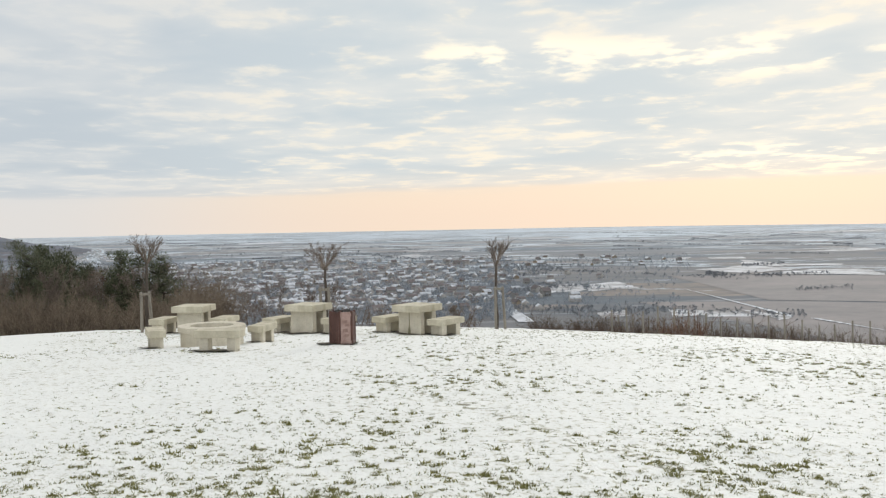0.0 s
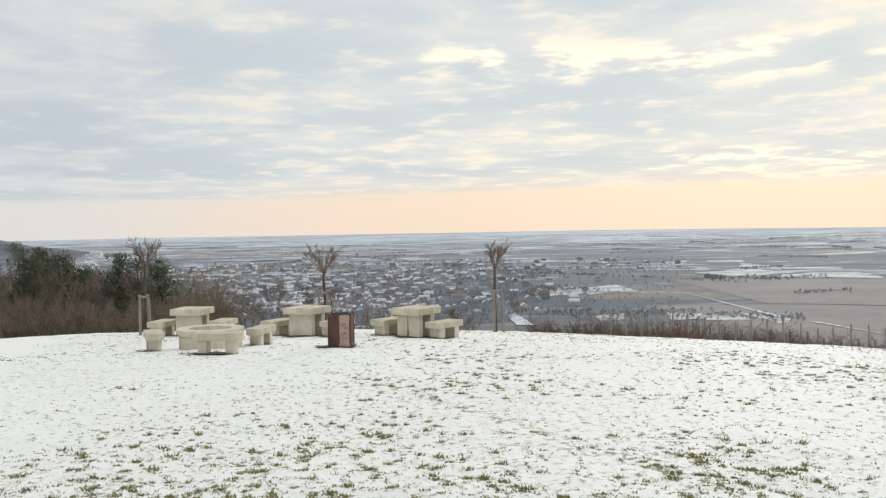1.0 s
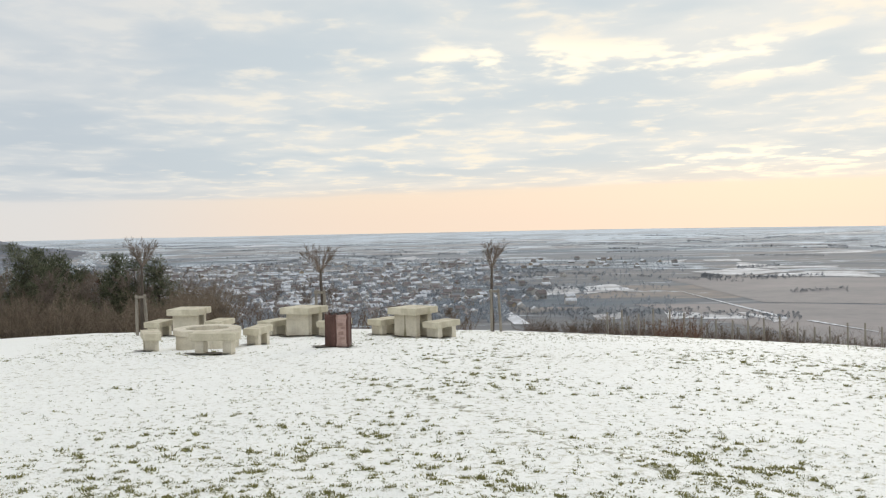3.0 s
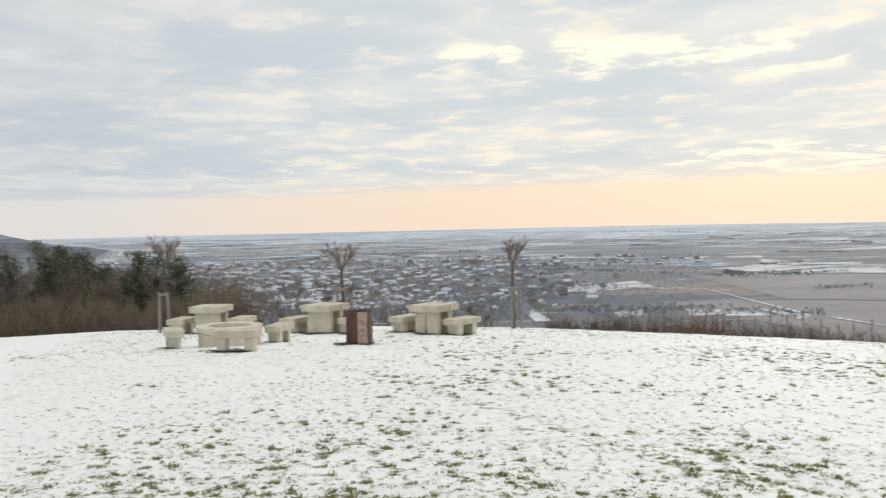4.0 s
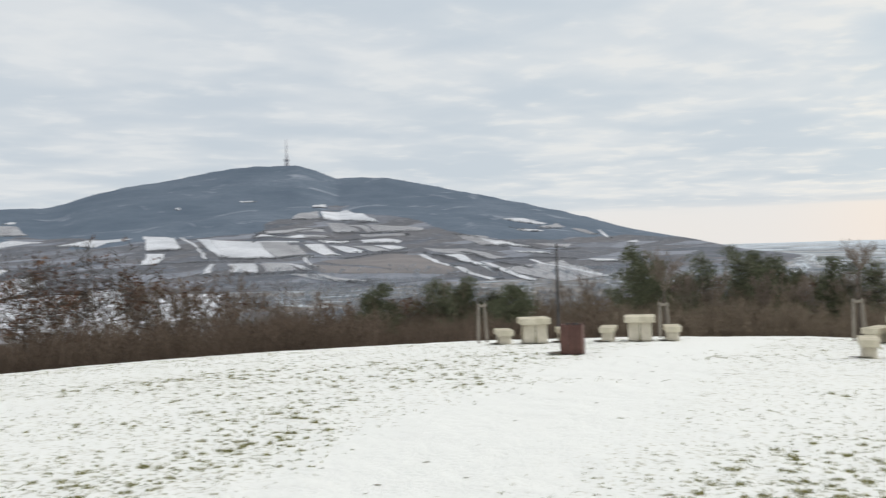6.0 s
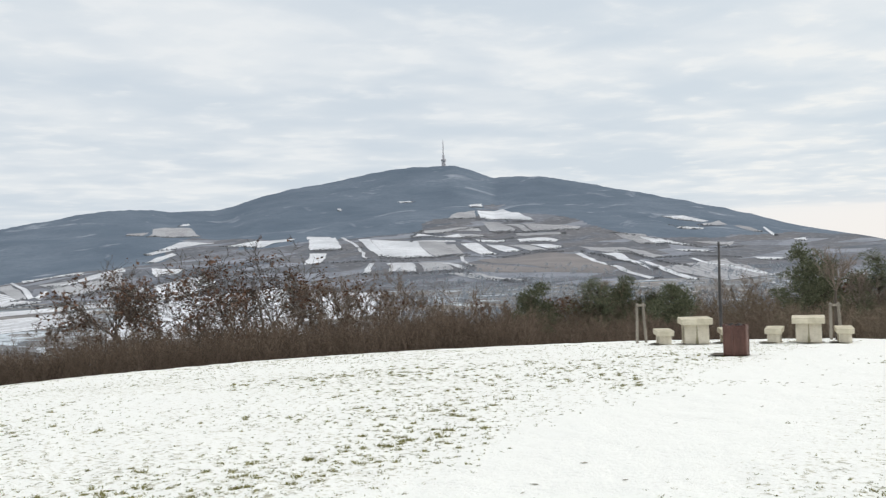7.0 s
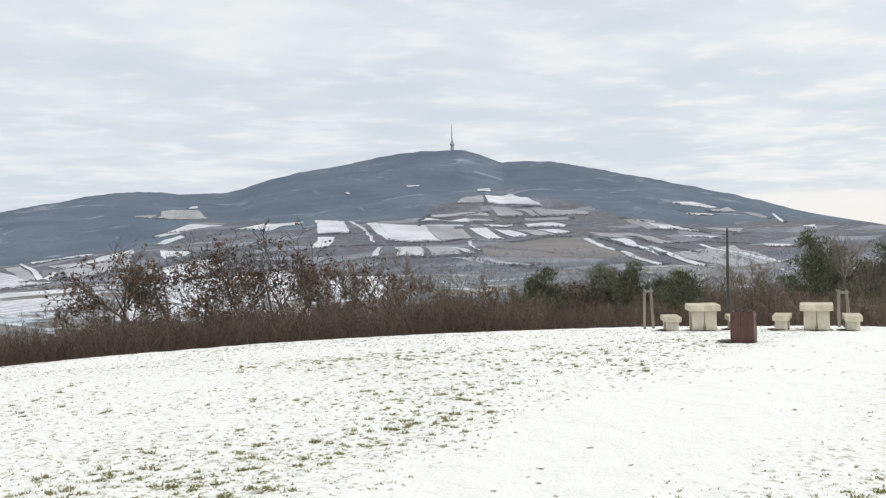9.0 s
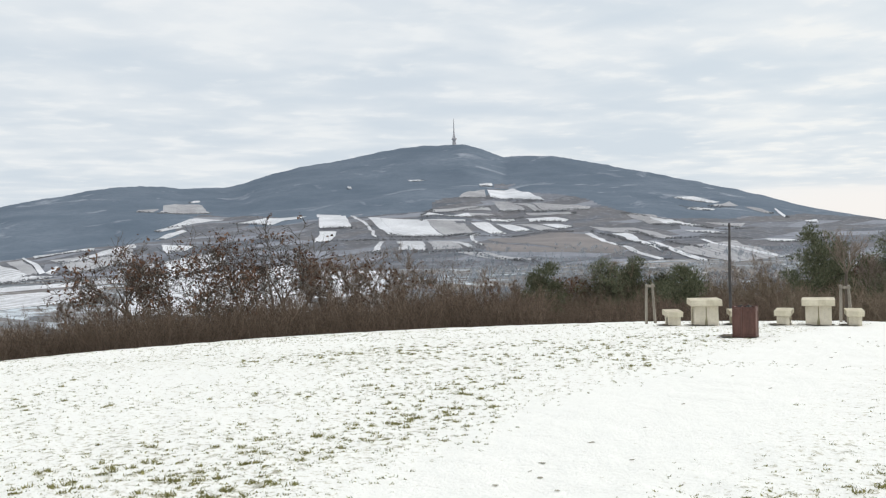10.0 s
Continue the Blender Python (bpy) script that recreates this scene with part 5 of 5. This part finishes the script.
def vine_row(seed, bearing, r0, r1):
    """One row of vines running downhill: posts, wires and tangled canes."""
    rng = random.Random(seed)
    p = at(bearing, r0)
    ob = new("vine_row")
    ob.matrix_basis = pose(p.x, p.y, p.z)
    q = at(bearing - 1.0, r1)
    n = max(int((q - p).length / 4.5), 2)
    tops = []
    for i in range(n + 1):
        s = p.lerp(q, i / n)
        o = Vector((s.x, s.y, float(land(s.x, s.y)))) - p
        t = Tubes()
        h = rng.uniform(1.35, 1.65)
        t.tube([o - Vector((0, 0, 0.1)), o + Vector((rng.uniform(-0.06, 0.06), rng.uniform(-0.06, 0.06), h))], [0.045, 0.04], 6)
        part_mesh("post", t.mesh("post", [STAKE]), ob)
        tops.append(o + Vector((0, 0, h - 0.2)))
    t = Tubes()
    for z in (0, -0.5):
        t.tube([c + Vector((0, 0, z)) for c in tops], [0.006] * len(tops), 3)
    part_mesh("wire", t.mesh("wire", [POLE]), ob)
    t = Tubes()
    for i in range(int((q - p).length * 9)):
        s = p.lerp(q, rng.random())
        o = Vector((s.x, s.y, float(land(s.x, s.y)))) - p
        if i % 9 == 0:
            t.tube([o, o + Vector((rng.uniform(-0.1, 0.1), rng.uniform(-0.1, 0.1), 0.8))], [0.03, 0.022], 4)
        o = o + Vector((rng.gauss(0, 0.08), rng.gauss(0, 0.08), rng.uniform(0.5, 1.2)))
        d = any_way(rng, 1.1)
        t.blade(o, o + d * rng.uniform(0.4, 0.9), 0.012)
    tagged(part_mesh("cane_tangle", t.mesh("cane_tangle", [VINE]), ob, "tangled brown canes"), kind="stuff")
    return tagged(ob, "bare brown vine row on wooden posts, snow between", "vine row", "vineyard rows")


for i in range(22):
    b = -9.6 - 0.85 * i
    vine_row(100 + i, b, 47.0 + RNG.uniform(-1, 1), 66.0)
brush_belt("bush", 75, 60, -12.2, -14.6, 38, 40, 1.3, "low dark bush with clinging leaves at the hill's edge", LEAF)
brush_belt("brush", 76, 2400, -27, -5, 49, 57, 1.45, "low brown winter scrub beyond the vineyard", BRUSH)

# ---------------------------------------------------------------- grass through the snow


def grass_tufts():
    rng = np.random.default_rng(3)
    parts = []
    # small stalks everywhere, and larger rounded tufts mostly close by
    for n, far, power, k, spread, low, high, cut in ((60000, 27, 1.25, 9, 0.011, 0.010, 0.026, 0.39), (15000, 17, 1.5, 44, 0.019, 0.014, 0.044, 0.60)):
        b = np.radians(rng.uniform(-29, 78, n))
        r = 5.2 + far * rng.uniform(0, 1, n) ** power
        x, y = -r * np.sin(b), r * np.cos(b)
        thick = rough_of(x, y, 2.6, 3, 11) * 0.5 + 0.42 * np.exp(-((x + 0.8) ** 2 / 8 + (y - 7.0) ** 2 / 7))
        thick -= 0.10 * (b > 0.09) * (b < 0.5) * (r > 11) + 0.12 * (b < -0.1) * (r < 12) - 0.13 * (b < -0.05) * (r > 15) - 0.09 * (b > 0.6)
        walked = np.exp(-((x * 0.957 + y * 0.29 + 3.6 + rough_of(x, y, 4.0, 2, 15) * 1.2) / 1.25) ** 2)
        ruts = np.zeros(n)
        for off, strong in ((5.35, 0.3), (4.5, 0.06), (3.2, 0.1), (1.7, 0.1)):
            ruts += strong * (np.abs(x * 0.888 + y * 0.46 - off + rough_of(x, y, 2.0, 2, 14) * 0.25) < 0.12) * np.clip((12 - y) / 5, 0.12, 1)
        keep = thick + ruts - walked * 0.36 + rng.uniform(0, 0.6, n) > cut
        x, y = x[keep], y[keep]
        n = len(x)
        tall = rng.uniform(0.35, 1.15, n)[:, None, None]
        base = np.stack([x, y, land(x, y) - 0.006], -1)[:, None, :] + rng.normal(0, 1, (n, k, 3)) * np.array([spread, spread, 0.0]) * (0.35 + tall)
        lean = rng.normal(0, 1, (n, k, 3)) * np.array([0.55, 0.55, 0.12]) + np.array([0, 0, 1.0])
        tip = base + lean * rng.uniform(low, high, (n, k, 1)) * tall
        side = rng.normal(0, 1, (n, k, 3)) * np.array([0.005, 0.005, 0.0])
        parts.append(np.stack([base - side, base + side, tip], 2).reshape(-1, 3))
    tri = np.vstack(parts)
    return tagged(new("grass", mesh_from("grass", tri, np.arange(len(tri)).reshape(-1, 3), [GRASS])), "short olive winter grass sticking out of thin snow", "grass", kind="stuff")


grass_tufts()


def footprints():
    """Trodden prints along the smooth path, pressed through to the turf."""
    rng = random.Random(9)
    t = Tubes()
    for line in range(4):
        s, c = 4.0, rng.uniform(-0.8, 0.8)
        for i in range(26):
            s += rng.uniform(0.45, 0.75)
            off = c + (0.13 if i % 2 else -0.13) + rng.gauss(0, 0.06)
            x, y = -3.6 + 0.0 - 0.29 * (s - 1.0) + 0.957 * off, -0.0 + 0.957 * s + 0.29 * off
            if rng.random() < 0.68:
                continue
            d = Vector((-0.29 + rng.gauss(0, 0.12), 0.957, 0)).normalized()
            w = Vector((d.y, -d.x, 0))
            z = float(land(x, y)) + 0.006
            b = len(t.v)
            long, wide = rng.uniform(0.025, 0.08), rng.uniform(0.012, 0.034)
            for k in range(8):
                a = math.tau * k / 8
                q = d * math.cos(a) * long * rng.uniform(0.45, 1.25) + w * math.sin(a) * wide * rng.uniform(0.4, 1.5)
                t.v.append(Vector((x + q.x, y + q.y, z)))
            t.f.append(tuple(range(b + 7, b - 1, -1)))
    ob = new("footprints", t.mesh("footprints", [TRODDEN]))
    return tagged(ob, "footprints trodden through the snow to grass", "footprints", kind="stuff")


footprints()
